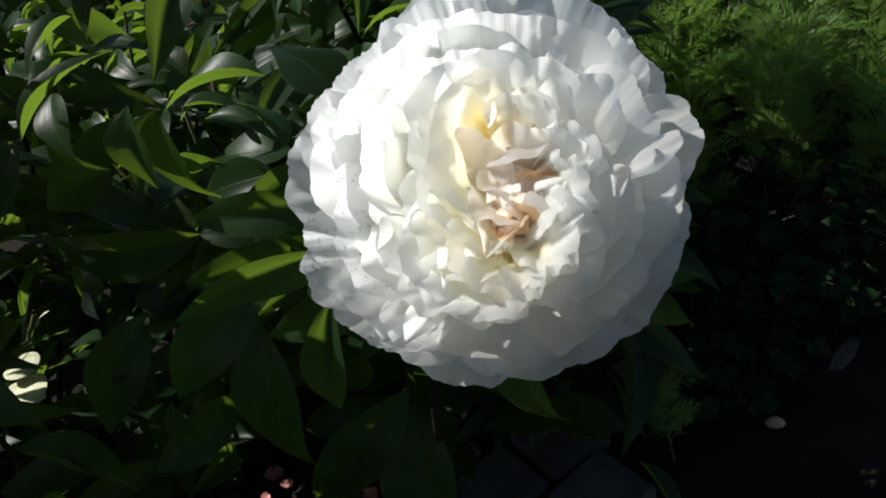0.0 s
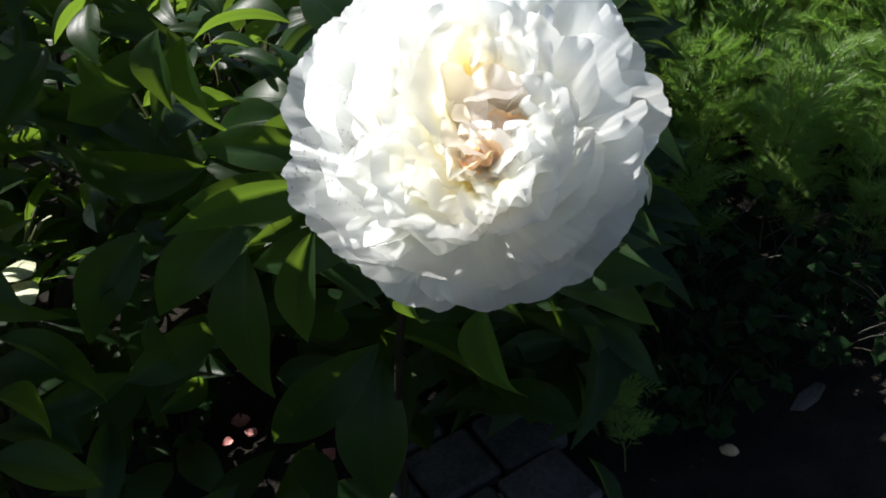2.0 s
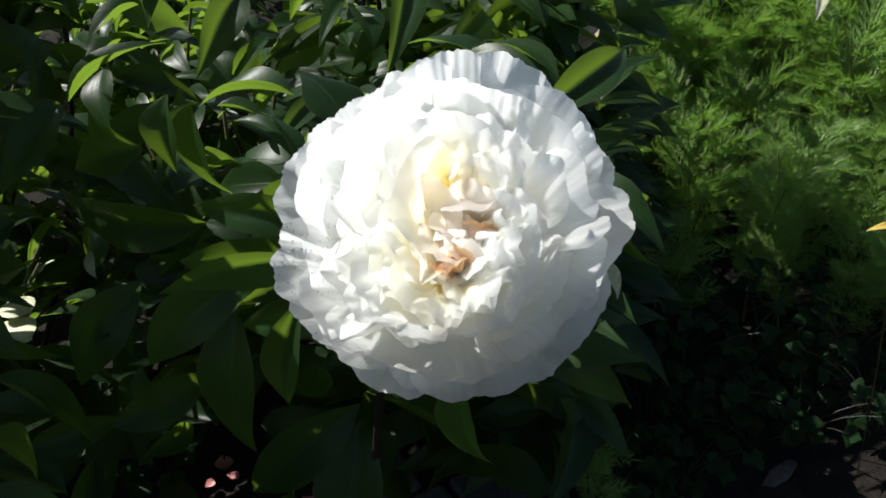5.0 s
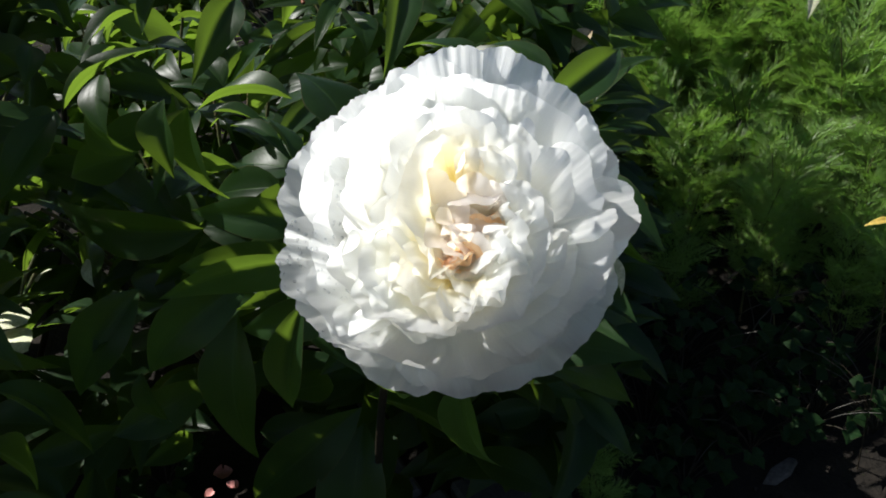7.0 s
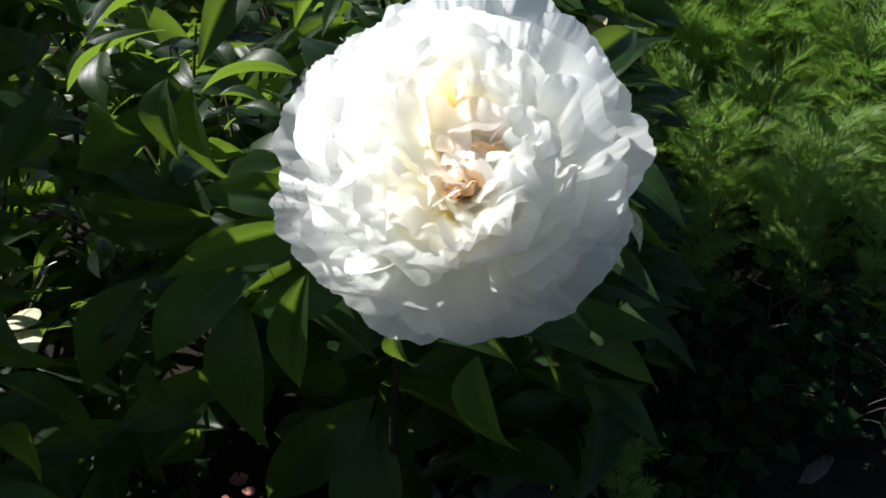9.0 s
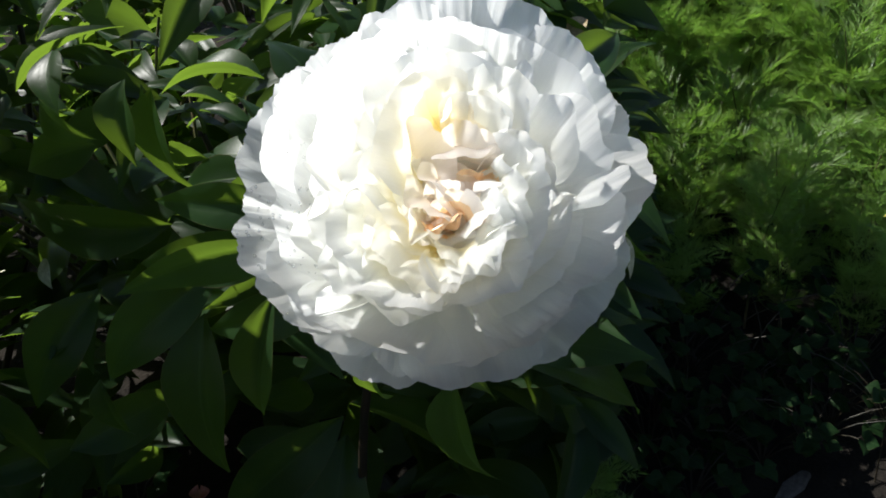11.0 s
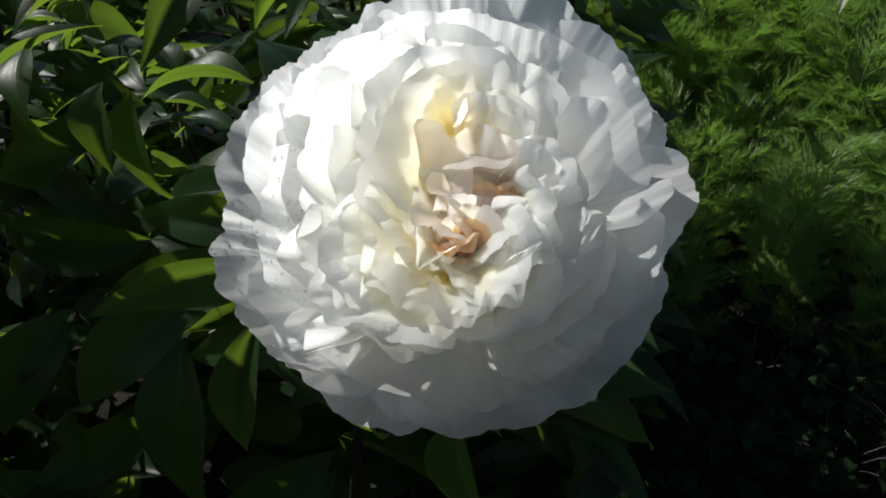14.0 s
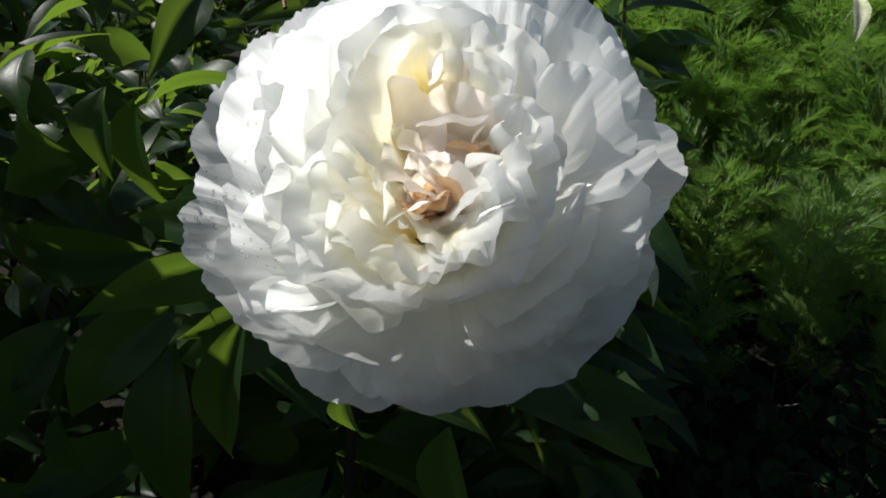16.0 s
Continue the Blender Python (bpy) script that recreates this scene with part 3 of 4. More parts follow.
# ---- leaves of the plant ----
leaf(plant, (-0.058, 0.477, 0.494), (-0.195, 0.504, 0.433), 0.034, twist=-15, arch=-0.05, hint=(-0.28, -0.96, 0.06))
leaf(plant, (-0.141, 0.551, 0.429), (-0.245, 0.543, 0.335), 0.048, hint=(-0.13, -0.97, 0.22))
leaf(plant, (-0.075, 0.478, 0.463), (-0.100, 0.475, 0.370), 0.040, fold=50, hint=(-0.1,-0.9,0.4))
leaf(plant, (-0.224, 0.659, 0.401), (-0.389, 0.699, 0.403), 0.053, hint=(-0.23, -0.97, 0.12))
leaf(plant, (-0.095, 0.579, 0.460), (-0.195, 0.584, 0.462), 0.036, hint=(-0.04, -0.95, 0.31))
leaf(plant, (-0.204, 0.642, 0.520), (-0.199, 0.657, 0.427), 0.049, hint=(-0.47, -0.87, -0.17))
leaf(plant, (-0.217, 0.634, 0.530), (-0.216, 0.612, 0.474), 0.046, fold=48, hint=(-0.21, -0.47, 0.86))
leaf(plant, (-0.248, 0.609, 0.560), (-0.234, 0.571, 0.531), 0.027, fold=22, hint=(-0.21,-0.47,0.86))
leaf(plant, (-0.302, 0.634, 0.521), (-0.236, 0.681, 0.556), 0.035, fold=55, hint=(0,0,1))
leaf(plant, (-0.127, 0.657, 0.519), (-0.209, 0.660, 0.512), 0.045, fold=50, hint=(0,0.1,1))
leaf(plant, (-0.049, 0.537, 0.550), (-0.084, 0.561, 0.581), 0.047, fold=20, hint=(0.86, -0.29, 0.87))
leaf(plant, (-0.102, 0.572, 0.508), (-0.132, 0.605, 0.532), 0.027, hint=(0.72, 0.15, 0.68))
leaf(plant, (-0.208, 0.784, 0.558), (-0.226, 0.704, 0.513), 0.044, fold=45)
leaf(plant, (-0.286, 0.815, 0.557), (-0.298, 0.773, 0.532), 0.030, fold=50, hint=(0,0,1))
leaf(plant, (-0.293, 0.764, 0.555), (-0.331, 0.720, 0.534), 0.036, fold=50, hint=(0,0,1))
leaf(plant, (-0.292, 0.606, 0.530), (-0.321, 0.550, 0.488), 0.034, hint=(0.38, -0.68, 0.63))
leaf(plant, (-0.267, 0.610, 0.373), (-0.347, 0.587, 0.267), 0.055, hint=(-0.08, -0.96, 0.27))
leaf(plant, (-0.237, 0.531, 0.351), (-0.229, 0.534, 0.295), 0.027, hint=(-0.20, -1.23, 0.19))
leaf(plant, (-0.152, 0.540, 0.403), (-0.156, 0.515, 0.278), 0.054, hint=(-0.15, -0.97, 0.20))
leaf(plant, (-0.082, 0.574, 0.287), (-0.207, 0.579, 0.153), 0.055, hint=(-0.20, -0.97, 0.15))
leaf(plant, (-0.085, 0.582, 0.262), (-0.098, 0.534, 0.125), 0.068, hint=(-0.01, -0.94, 0.33))
leaf(plant, (-0.078, 0.580, 0.294), (-0.009, 0.655, 0.130), 0.061, hint=(0.78, 0.15, 0.85))
leaf(plant, (0.015, 0.510, 0.377), (0.034, 0.520, 0.278), 0.045, hint=(-0.48, -0.86, -0.18))
leaf(plant, (0.037, 0.554, 0.363), (0.141, 0.620, 0.265), 0.058, hint=(0.69, -0.01, 0.72))
leaf(plant, (-0.008, 0.417, 0.465), (-0.006, 0.438, 0.422), 0.019, hint=(-0.50, -1.07, -0.08))
leaf(plant, (0.009, 0.432, 0.446), (0.050, 0.462, 0.404), 0.020, hint=(0.70, 0.03, 0.71))
leaf(plant, (0.045, 0.768, 0.449), (0.124, 0.893, 0.469), 0.056, fold=48, hint=(0.53, -0.46, 0.71))
leaf(plant, (0.096, 0.858, 0.423), (0.154, 0.912, 0.452), 0.043, fold=40, hint=(0,0,1))
leaf(plant, (0.091, 0.876, 0.415), (0.164, 0.934, 0.388), 0.016, hint=(0.57, -0.38, 0.73))
leaf(plant, (0.097, 0.864, 0.393), (0.165, 0.920, 0.365), 0.016, hint=(0.58, -0.35, 0.73))
leaf(plant, (0.103, 0.817, 0.393), (0.143, 0.860, 0.372), 0.015, hint=(0.63, -0.23, 0.74))
leaf(plant, (0.106, 0.463, 0.513), (0.119, 0.468, 0.480), 0.010, twist=20, mat=PALE, label="pale sepal under the flower")
leaf(plant, (0.105, 0.809, 0.353), (0.172, 0.835, 0.245), 0.035, hint=(-0.71, -0.91, -0.29))
leaf(plant, (-0.068, 0.816, 0.563), (-0.061, 0.696, 0.521), 0.042, fold=45)
leaf(plant, (-0.153, 0.862, 0.551), (-0.139, 0.820, 0.516), 0.031)
leaf(plant, (-0.236, 0.847, 0.515), (-0.220, 0.819, 0.502), 0.021)
leaf(plant, (-0.204, 0.843, 0.499), (-0.223, 0.822, 0.509), 0.021)
leaf(plant, (-0.364, 0.522, 0.336), (-0.299, 0.533, 0.260), 0.045, hint=(0.72, 0.25, 0.65))
leaf(plant, (-0.328, 0.458, 0.339), (-0.310, 0.472, 0.283), 0.043, hint=(0.90, 0.40, 0.68))
leaf(plant, (-0.332, 0.432, 0.303), (-0.273, 0.458, 0.249), 0.041, hint=(0.68, -0.07, 0.73))
# leaf end whose pale sheen is put into its colour
leaf(plant, (0.306, 0.996, 0.499), (0.300, 0.953, 0.469), 0.019, twist=20, mat=PALE, label="leaf end with its pale sheen put into the colour")
leaf(plant, (0.092, 1.011, 0.440), (0.046, 0.989, 0.420), 0.024, mat=DRY, label="brown dried leaf")
leaf(plant, (-0.085, 0.552, 0.451), (-0.215, 0.575, 0.415), 0.043, hint=(-0.21, -0.97, 0.14))
leaf(plant, (-0.059, 0.523, 0.433), (-0.150, 0.528, 0.395), 0.037, hint=(-0.15, -0.97, 0.20))
leaf(plant, (-0.047, 0.514, 0.453), (-0.119, 0.546, 0.452), 0.034, hint=(-0.40, -0.91, -0.08))
leaf(plant, (-0.368, 0.717, 0.542), (-0.362, 0.682, 0.522), 0.028, fold=40)
leaf(plant, (-0.364, 0.766, 0.543), (-0.401, 0.748, 0.564), 0.039, fold=45, hint=(0,0,1))
leaf(plant, (-0.296, 0.728, 0.536), (-0.324, 0.687, 0.517), 0.028, fold=50, hint=(0,0,1))
leaf(plant, (-0.188, 0.674, 0.489), (-0.132, 0.651, 0.472), 0.026, fold=40, hint=(0,0.1,1))
leaf(plant, (-0.209, 0.724, 0.500), (-0.245, 0.753, 0.521), 0.033, fold=40)
leaf(plant, (-0.210, 0.695, 0.492), (-0.160, 0.695, 0.475), 0.023, fold=50, hint=(0,0,1))
leaf(plant, (-0.132, 0.855, 0.532), (-0.149, 0.789, 0.508), 0.030, fold=50, hint=(0,0,1))
leaf(plant, (-0.303, 0.660, 0.505), (-0.252, 0.633, 0.484), 0.031, fold=30, hint=(-0.28, -1.21, -0.06))
leaf(plant, (-0.302, 0.625, 0.525), (-0.314, 0.593, 0.516), 0.025, fold=35, hint=(0.56, -0.41, 0.72))
leaf(plant, (-0.282, 0.683, 0.458), (-0.349, 0.680, 0.437), 0.043, hint=(-0.05, -0.95, 0.29))


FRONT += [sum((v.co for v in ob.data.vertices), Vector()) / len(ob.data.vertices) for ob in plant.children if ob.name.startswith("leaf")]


# young reddish shoots at the back
for a, b, c in (((-0.171, 0.85, 0.53), (-0.175, 0.86, 0.54), (-0.182, 0.878, 0.547)), ((-0.233, 0.81, 0.53), (-0.232, 0.815, 0.54), (-0.228, 0.82, 0.548))):
    v, f = tube(bend(Vector(a), Vector(b), Vector(c), 8), [0.002 - 0.00015 * i for i in range(8)], 6)
    mesh_object("shoot", v, f, SHOOT, plant, "orange-red young shoot")


# ---- more leaves of the same plant, filling in below and beside the front ones ----
def foliage(parent, count, low, high, seed, size=(0.075, 0.11)):
    rng = random.Random(seed)
    for _ in range(count):
        p = Vector([rng.uniform(a, b) for a, b in zip(low, high)])
        go = rng.uniform(0, 2 * math.pi)
        away = Vector((math.cos(go), math.sin(go), rng.uniform(-0.7, 0.2))).normalized()
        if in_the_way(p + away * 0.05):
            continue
        leaf(parent, p, p + away * rng.uniform(*size), rng.uniform(0.030, 0.046), fold=rng.uniform(20, 50), twist=rng.uniform(-30, 30), rows=9, cols=5)


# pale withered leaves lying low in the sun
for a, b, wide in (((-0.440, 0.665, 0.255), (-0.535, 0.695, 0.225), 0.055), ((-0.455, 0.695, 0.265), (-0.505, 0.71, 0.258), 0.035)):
    leaf(plant, a, b, wide, mat=PALE, label="pale withered leaf, partly sunlight painted into its colour", fold=10, hint=SUN)
# sunlit bits of the bush, put in as small pale-coloured leaves
leaf(plant, (-0.321, 0.63, 0.387), (-0.324, 0.63, 0.358), 0.013, mat=PALE, label='pale withered leaf, partly sunlight painted into its colour', fold=15, hint=SUN)
leaf(plant, (-0.375, 0.63, 0.362), (-0.358, 0.63, 0.377), 0.012, mat=PALE, label='pale withered leaf, partly sunlight painted into its colour', fold=15, hint=SUN)
leaf(plant, (-0.358, 0.63, 0.328), (-0.335, 0.63, 0.337), 0.018, fold=15, hint=(-0.58, 0.5, 0.5))
leaf(plant, (-0.375, 0.690, 0.292), (-0.412, 0.692, 0.286), 0.026, fold=10, hint=SUN)
# added leaves out of view, on a raised shoot, that block the sun below
foliage(plant, 34, (-0.42, 0.49, 0.60), (-0.28, 0.64, 0.70), 40, (0.08, 0.1))
for k, spot in enumerate(((-0.14, 0.485, 0.465), (-0.20, 0.545, 0.42), (0.02, 0.51, 0.33), (0.03, 0.53, 0.31))):
    middle = Vector(spot) + SUN * (0.31 + 0.02 * (k % 3) if k < 2 else 0.56)
    reach = SUN.cross(Vector((0.3 * math.sin(k), 0.4, 1))).normalized() * 0.045
    leaf(plant, middle - reach, middle + reach, 0.05, fold=15, hint=SUN)
v, f = tube(bend(Vector((-0.48, 0.58, 0)), Vector((-0.46, 0.56, 0.35)), Vector((-0.36, 0.56, 0.66)), 9), [0.0042 - 0.0002 * i for i in range(9)], 6)
mesh_object("stem", v, f, STALK, plant)
# leaves mostly left of the view, added to shade the lower front leaves
foliage(plant, 60, (-0.66, 0.42, 0.30), (-0.40, 0.70, 0.60), 21)
foliage(plant, 30, (-0.42, 0.48, 0.44), (-0.32, 0.58, 0.60), 30)
# hidden behind the flower, added to shade the leaves under it
foliage(plant, 40, (-0.05, 0.53, 0.44), (0.03, 0.62, 0.54), 28)
foliage(plant, 30, (-0.20, 0.55, 0.10), (0.08, 0.66, 0.33), 23)
foliage(plant, 30, (-0.45, 0.50, 0.10), (-0.18, 0.68, 0.36), 24)
foliage(plant, 36, (-0.26, 0.57, 0.36), (0.02, 0.68, 0.49), 25)
# filling plant, mostly hidden, its leaves packed to shade the dill and soil
second = tagged(new("peony_plant"), "leafy green peony plant without flowers", "peony plant")
foliage(second, 100, (-0.36, 0.64, 0.20), (-0.05, 0.84, 0.47), 22)
foliage(second, 330, (-0.08, 0.70, 0.16), (0.12, 1.18, 0.46), 26)
foliage(second, 30, (-0.03, 0.92, 0.38), (0.04, 1.08, 0.46), 64)
foliage(second, 70, (-0.06, 0.80, 0.38), (0.04, 0.95, 0.48), 65)
foliage(second, 200, (-0.01, 0.84, 0.10), (0.10, 1.15, 0.36), 41)
foliage(second, 120, (-0.10, 0.60, 0.14), (0.09, 0.84, 0.46), 36)
foliage(second, 40, (-0.08, 0.67, 0.06), (0.10, 0.80, 0.24), 27)
foliage(second, 60, (-0.50, 0.62, 0.04), (-0.10, 0.88, 0.20), 34)
for x, y, tall in ((-0.22, 0.74, 0.44), (-0.10, 0.78, 0.40), (0.02, 0.84, 0.42), (0.07, 0.74, 0.30)):
    v, f = tube(bend(Vector((x * 0.6, 0.79, 0)), Vector((x * 0.8, y, tall * 0.6)), Vector((x, y, tall)), 9), [0.0042 - 0.0002 * i for i in range(9)], 6)
    mesh_object("stem", v, f, STALK, second)


# tall leaves mostly left of and above the view, added to block the sun
third = tagged(new("peony_plant"), "mostly unseen tall peony plant, added to shade the bed", "peony plant")
foliage(third, 110, (-0.58, 0.72, 0.62), (-0.40, 0.94, 0.72), 66, (0.09, 0.12))
foliage(third, 120, (-0.46, 0.52, 0.66), (-0.25, 0.66, 0.76), 62, (0.085, 0.11))
for x, y in ((-0.30, 0.58), (-0.36, 0.68), (-0.42, 0.55)):
    v, f = tube(bend(Vector((-0.6, 0.75, 0)), Vector((x - 0.1, y, 0.45)), Vector((x, y, 0.75)), 9), [0.0045 - 0.0002 * i for i in range(9)], 6)
    mesh_object("stem", v, f, STALK, third)
foliage(third, 110, (-0.58, 0.72, 0.62), (-0.40, 0.94, 0.72), 66, (0.09, 0.12))
foliage(third, 90, (-0.60, 0.52, 0.58), (-0.32, 0.70, 0.70), 61, (0.09, 0.12))
foliage(third, 430, (-0.78, 0.50, 0.40), (-0.42, 1.02, 0.68), 29, (0.085, 0.12))
for x, y in ((-0.70, 0.6), (-0.5, 0.7), (-0.6, 0.85), (-0.48, 0.95)):
    v, f = tube(bend(Vector((-0.6, 0.75, 0)), Vector((x, y, 0.3)), Vector((x, y, 0.62)), 9), [0.0045 - 0.0002 * i for i in range(9)], 6)
    mesh_object("stem", v, f, STALK, third)


fourth = tagged(new("peony_plant"), "peony plant behind the flower, its unseen top added for shade", "peony plant")
foliage(fourth, 200, (-0.24, 0.98, 0.22), (0.04, 1.24, 0.49), 33, (0.085, 0.12))
# top above the view, added to cast shade on the front dill
foliage(fourth, 110, (-0.03, 1.00, 0.54), (0.12, 1.14, 0.68), 63, (0.08, 0.11))
for x, y in ((0.02, 1.05), (0.08, 1.10)):
    v, f = tube(bend(Vector((-0.06, 1.12, 0)), Vector((x, y, 0.3)), Vector((x, y, 0.66)), 9), [0.0045 - 0.0002 * i for i in range(9)], 6)
    mesh_object("stem", v, f, STALK, fourth)
for x, y in ((-0.16, 1.05), (-0.05, 1.12), (0.04, 1.05), (0.0, 1.2)):
    v, f = tube(bend(Vector((-0.06, 1.12, 0)), Vector((x, y, 0.3)), Vector((x, y, 0.5)), 9), [0.0045 - 0.0002 * i for i in range(9)], 6)
    mesh_object("stem", v, f, STALK, fourth)


# ---- bushes behind ----
def bush(name, label, x, y, height, count, spread, seed):
    rng = random.Random(seed)
    thing = tagged(new(name), label, "peony plant")
    thing.location = (x, y, 0)
    for _ in range(count):
        ang, r = rng.uniform(0, 2 * math.pi), spread * math.sqrt(rng.random())
        end = Vector((r * math.cos(ang), r * math.sin(ang), height * rng.uniform(0.75, 1.0) * (1 - 0.3 * (r / spread) ** 2)))
        start = Vector((r * 0.3 * math.cos(ang), r * 0.3 * math.sin(ang), 0))
        pts = bend(start, (start + end) / 2 + Vector((0, 0, 0.08)), end, 8)
        tv, tf = tube(pts, [0.0035 - 0.0002 * i for i in range(8)], 6)
        mesh_object("stem", tv, tf, STEM, thing)
        for k in range(12):
            s = rng.uniform(0.25, 1.0)
            p = pts[min(7, int(s * 7))]
            go = rng.uniform(0, 2 * math.pi)
            away = Vector((math.cos(go), math.sin(go), rng.uniform(-0.5, 0.5)))
            base = p + away * 0.02
            leaf(thing, base, base + away * rng.uniform(0.07, 0.115), rng.uniform(0.028, 0.045), fold=rng.uniform(22, 52), twist=rng.uniform(-35, 35),
                 rows=9, cols=5)
    return thing


BUSH = "dense dark green peony bush without flowers"
bush_a = bush("peony_bush", BUSH, -0.38, 1.00, 0.47, 18, 0.22, 3)
bush_b = bush("peony_bush", BUSH, -0.08, 1.16, 0.46, 18, 0.22, 5)
# the nearest left ones stand out of view, added to shade the bed
for x, y, turn in ((-0.72, 0.86, 40), (-0.60, 1.24, 200), (-0.94, 1.14, 100), (-0.60, 0.62, 260), (-0.78, 0.28, 170), (-0.26, 1.46, 300), (0.62, 1.78, 80)):
    spot = pose(x, y, 0, 0, 0, turn)
    other = copy_thing(bush_a if turn % 40 else bush_b, spot)
    # drop leaves that cross a camera sightline or a lit spot's sun line
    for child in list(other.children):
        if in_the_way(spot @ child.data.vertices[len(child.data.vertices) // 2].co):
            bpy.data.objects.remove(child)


def far_bush(x, y, height, spread, seed):
    """A bush farther off: stems, and its leaves as one mass."""
    rng = random.Random(seed)
    thing = tagged(new("peony_bush"), "dark green peony bush farther back in the bed", "peony plant")
    thing.location = (x, y, 0)
    verts, faces, uvs = [], [], []
    for k in range(16):
        ang, r = rng.uniform(0, 2 * math.pi), spread * math.sqrt(rng.random())
        end = Vector((r * math.cos(ang), r * math.sin(ang), height * rng.uniform(0.7, 1.0)))
        pts = bend(end * 0.2 - Vector((0, 0, end.z * 0.2)), end * 0.5 + Vector((0, 0, 0.08)), end, 7)
        tv, tf = tube(pts, [0.004 - 0.0003 * i for i in range(7)], 5)
        mesh_object("stem", tv, tf, STEM, thing)
        for m in range(16):
            p = pts[rng.randint(2, 6)]
            go = rng.uniform(0, 2 * math.pi)
            away = Vector((math.cos(go), math.sin(go), rng.uniform(-0.5, 0.5)))
            v, f, uv = leaf_mesh(p, p + away * rng.uniform(0.08, 0.12), rng.uniform(0.03, 0.046), rng.uniform(15, 45), rng.uniform(-40, 40), rows=7, cols=5, seed=seed * 999 + k * 20 + m)
            faces += [tuple(i + len(verts) for i in face) for face in f]
            verts += v
            uvs += uv
    tagged(mesh_object("foliage", verts, faces, LEAF, thing, "", uvs), kind="stuff")
    return thing


far = far_bush(-0.74, 1.60, 0.5, 0.25, 31)
for x, y, turn in ((0.10, 1.56, 150), (-1.20, 1.60, 60), (0.95, 1.75, 220), (0.34, 1.95, 20), (-0.15, 1.88, 120), (-0.50, 2.02, 330), (-0.95, 2.05, 70), (-1.45, 2.0, 15), (0.75, 2.25, 200),
                   (1.25, 2.1, 95), (0.15, 2.35, 45), (-0.35, 2.45, 260), (-0.85, 2.5, 310), (-1.4, 2.5, 180), (1.3, 1.45, 140), (-1.35, 1.15, 230)):
    copy_thing(far, pose(x, y, 0, 0, 0, turn))


# flattened bush, added to cover sunlit ground that should look dark
low = copy_thing(far, pose(0.2, 1.38, 0, 0, 0, 77))
low.scale = (0.55, 0.55, 0.4)


# ---- dill ----
def thread(verts, faces, uvs, p, way, size, thick):
    side = way.cross(Vector((0.21, 0.13, 0.97))).normalized() * thick
    lift = way.cross(side).normalized() * thick
    k = len(verts)
    tip = p + way * size + Vector((0, 0, -0.12 * size))
    verts += [p - side, p + side, p + lift * 1.4, tip]
    uvs += [(0.35, 0), (0.4, 0), (0.37, 0), (0.38, 1)]
    faces += [(k, k + 1, k + 3), (k + 1, k + 2, k + 3), (k + 2, k, k + 3)]


def frond(rng, base, way, size):
    """A feathery leaf: side shoots on a rib, threads on the side shoots."""
    verts, faces, uvs = [], [], []
    droop = Vector((0, 0, -rng.uniform(0.1, 0.4) * size))
    rib = [base + way * (size * s) + droop * s * s for s in (i / 8 for i in range(9))]
    tv, tf = tube(rib, [0.0009 - 0.00007 * i for i in range(9)], 3)
    verts += tv
    faces += tf
    uvs += [(0.4, 0.5)] * len(tv)
    for i in range(2, 9):
        p = rib[i]
        dirn = (rib[i] - rib[i - 1]).normalized()
        flat = dirn.cross(Vector((rng.uniform(-0.4, 0.4), rng.uniform(-0.4, 0.4), 1))).normalized()
        long = size * 0.42 * (1.15 - i / 9)
        for sgn in (-1, 1) if i < 8 else (0,):
            shoot = (dirn * 0.75 + flat * sgn * 0.8 + Vector((0, 0, rng.uniform(-0.3, 0.3)))).normalized()
            thread(verts, faces, uvs, p, shoot, long, 0.0007)
            for m in range(6):
                q = p + shoot * long * (0.2 + 0.14 * m)
                turn = Vector((rng.uniform(-1, 1), rng.uniform(-1, 1), rng.uniform(-0.7, 0.7)))
                for _ in (0, 1):
                    turn = -turn + Vector((rng.uniform(-0.4, 0.4), rng.uniform(-0.4, 0.4), rng.uniform(-0.4, 0.4)))
                    thread(verts, faces, uvs, q, (shoot + turn * 0.55 + Vector((0, 0, 0.35))).normalized(), rng.uniform(0.016, 0.034), 0.0006)
    return verts, faces, uvs


def dill_plant(seed, height):
    rng = random.Random(seed)
    thing = tagged(new("dill_plant"), "feathery bright green dill plant standing in soil", "dill", "dill patch")
    lean = Vector((rng.uniform(-0.05, 0.05), rng.uniform(-0.05, 0.05), height * 0.8))
    pts = bend(Vector((0, 0, -0.01)), Vector((0, 0, height * 0.4)), lean, 9)
    v, f = tube(pts, [0.003 - 0.00025 * i for i in range(9)], 6)
    mesh_object("stem", v, f, STEM, thing)
    tips = []
    for k in range(25):
        s = 0.34 + 0.66 * k / 24
        p = pts[min(8, int(s * 8))]
        ang = k * 2.4 + rng.uniform(-0.4, 0.4)
        way = Vector((math.cos(ang), math.sin(ang), rng.uniform(0.6, 2.2))).normalized()
        v, f, uv = frond(rng, p, way, rng.uniform(0.09, 0.15))
        mesh_object("frond", v, f, DILL, thing, "", uv, smooth=False)
        tips += [Vector(v[rng.randrange(len(v))])]
    drops(thing, tips)
    thing.location = (0, 0, 0)
    return thing


kinds = [dill_plant(100 + k, 0.40 + 0.02 * k) for k in range(5)]
rng = random.Random(4)
spots = []
for j in range(8):
    for i in range(10):
        x = 0.10 + 0.07 * i + rng.uniform(-0.03, 0.03) + 0.03 * (j % 2)
        y = 1.04 + 0.075 * j + rng.uniform(-0.035, 0.035)
        if x > 0.19 or y > 1.19:
            spots.append((x, y))
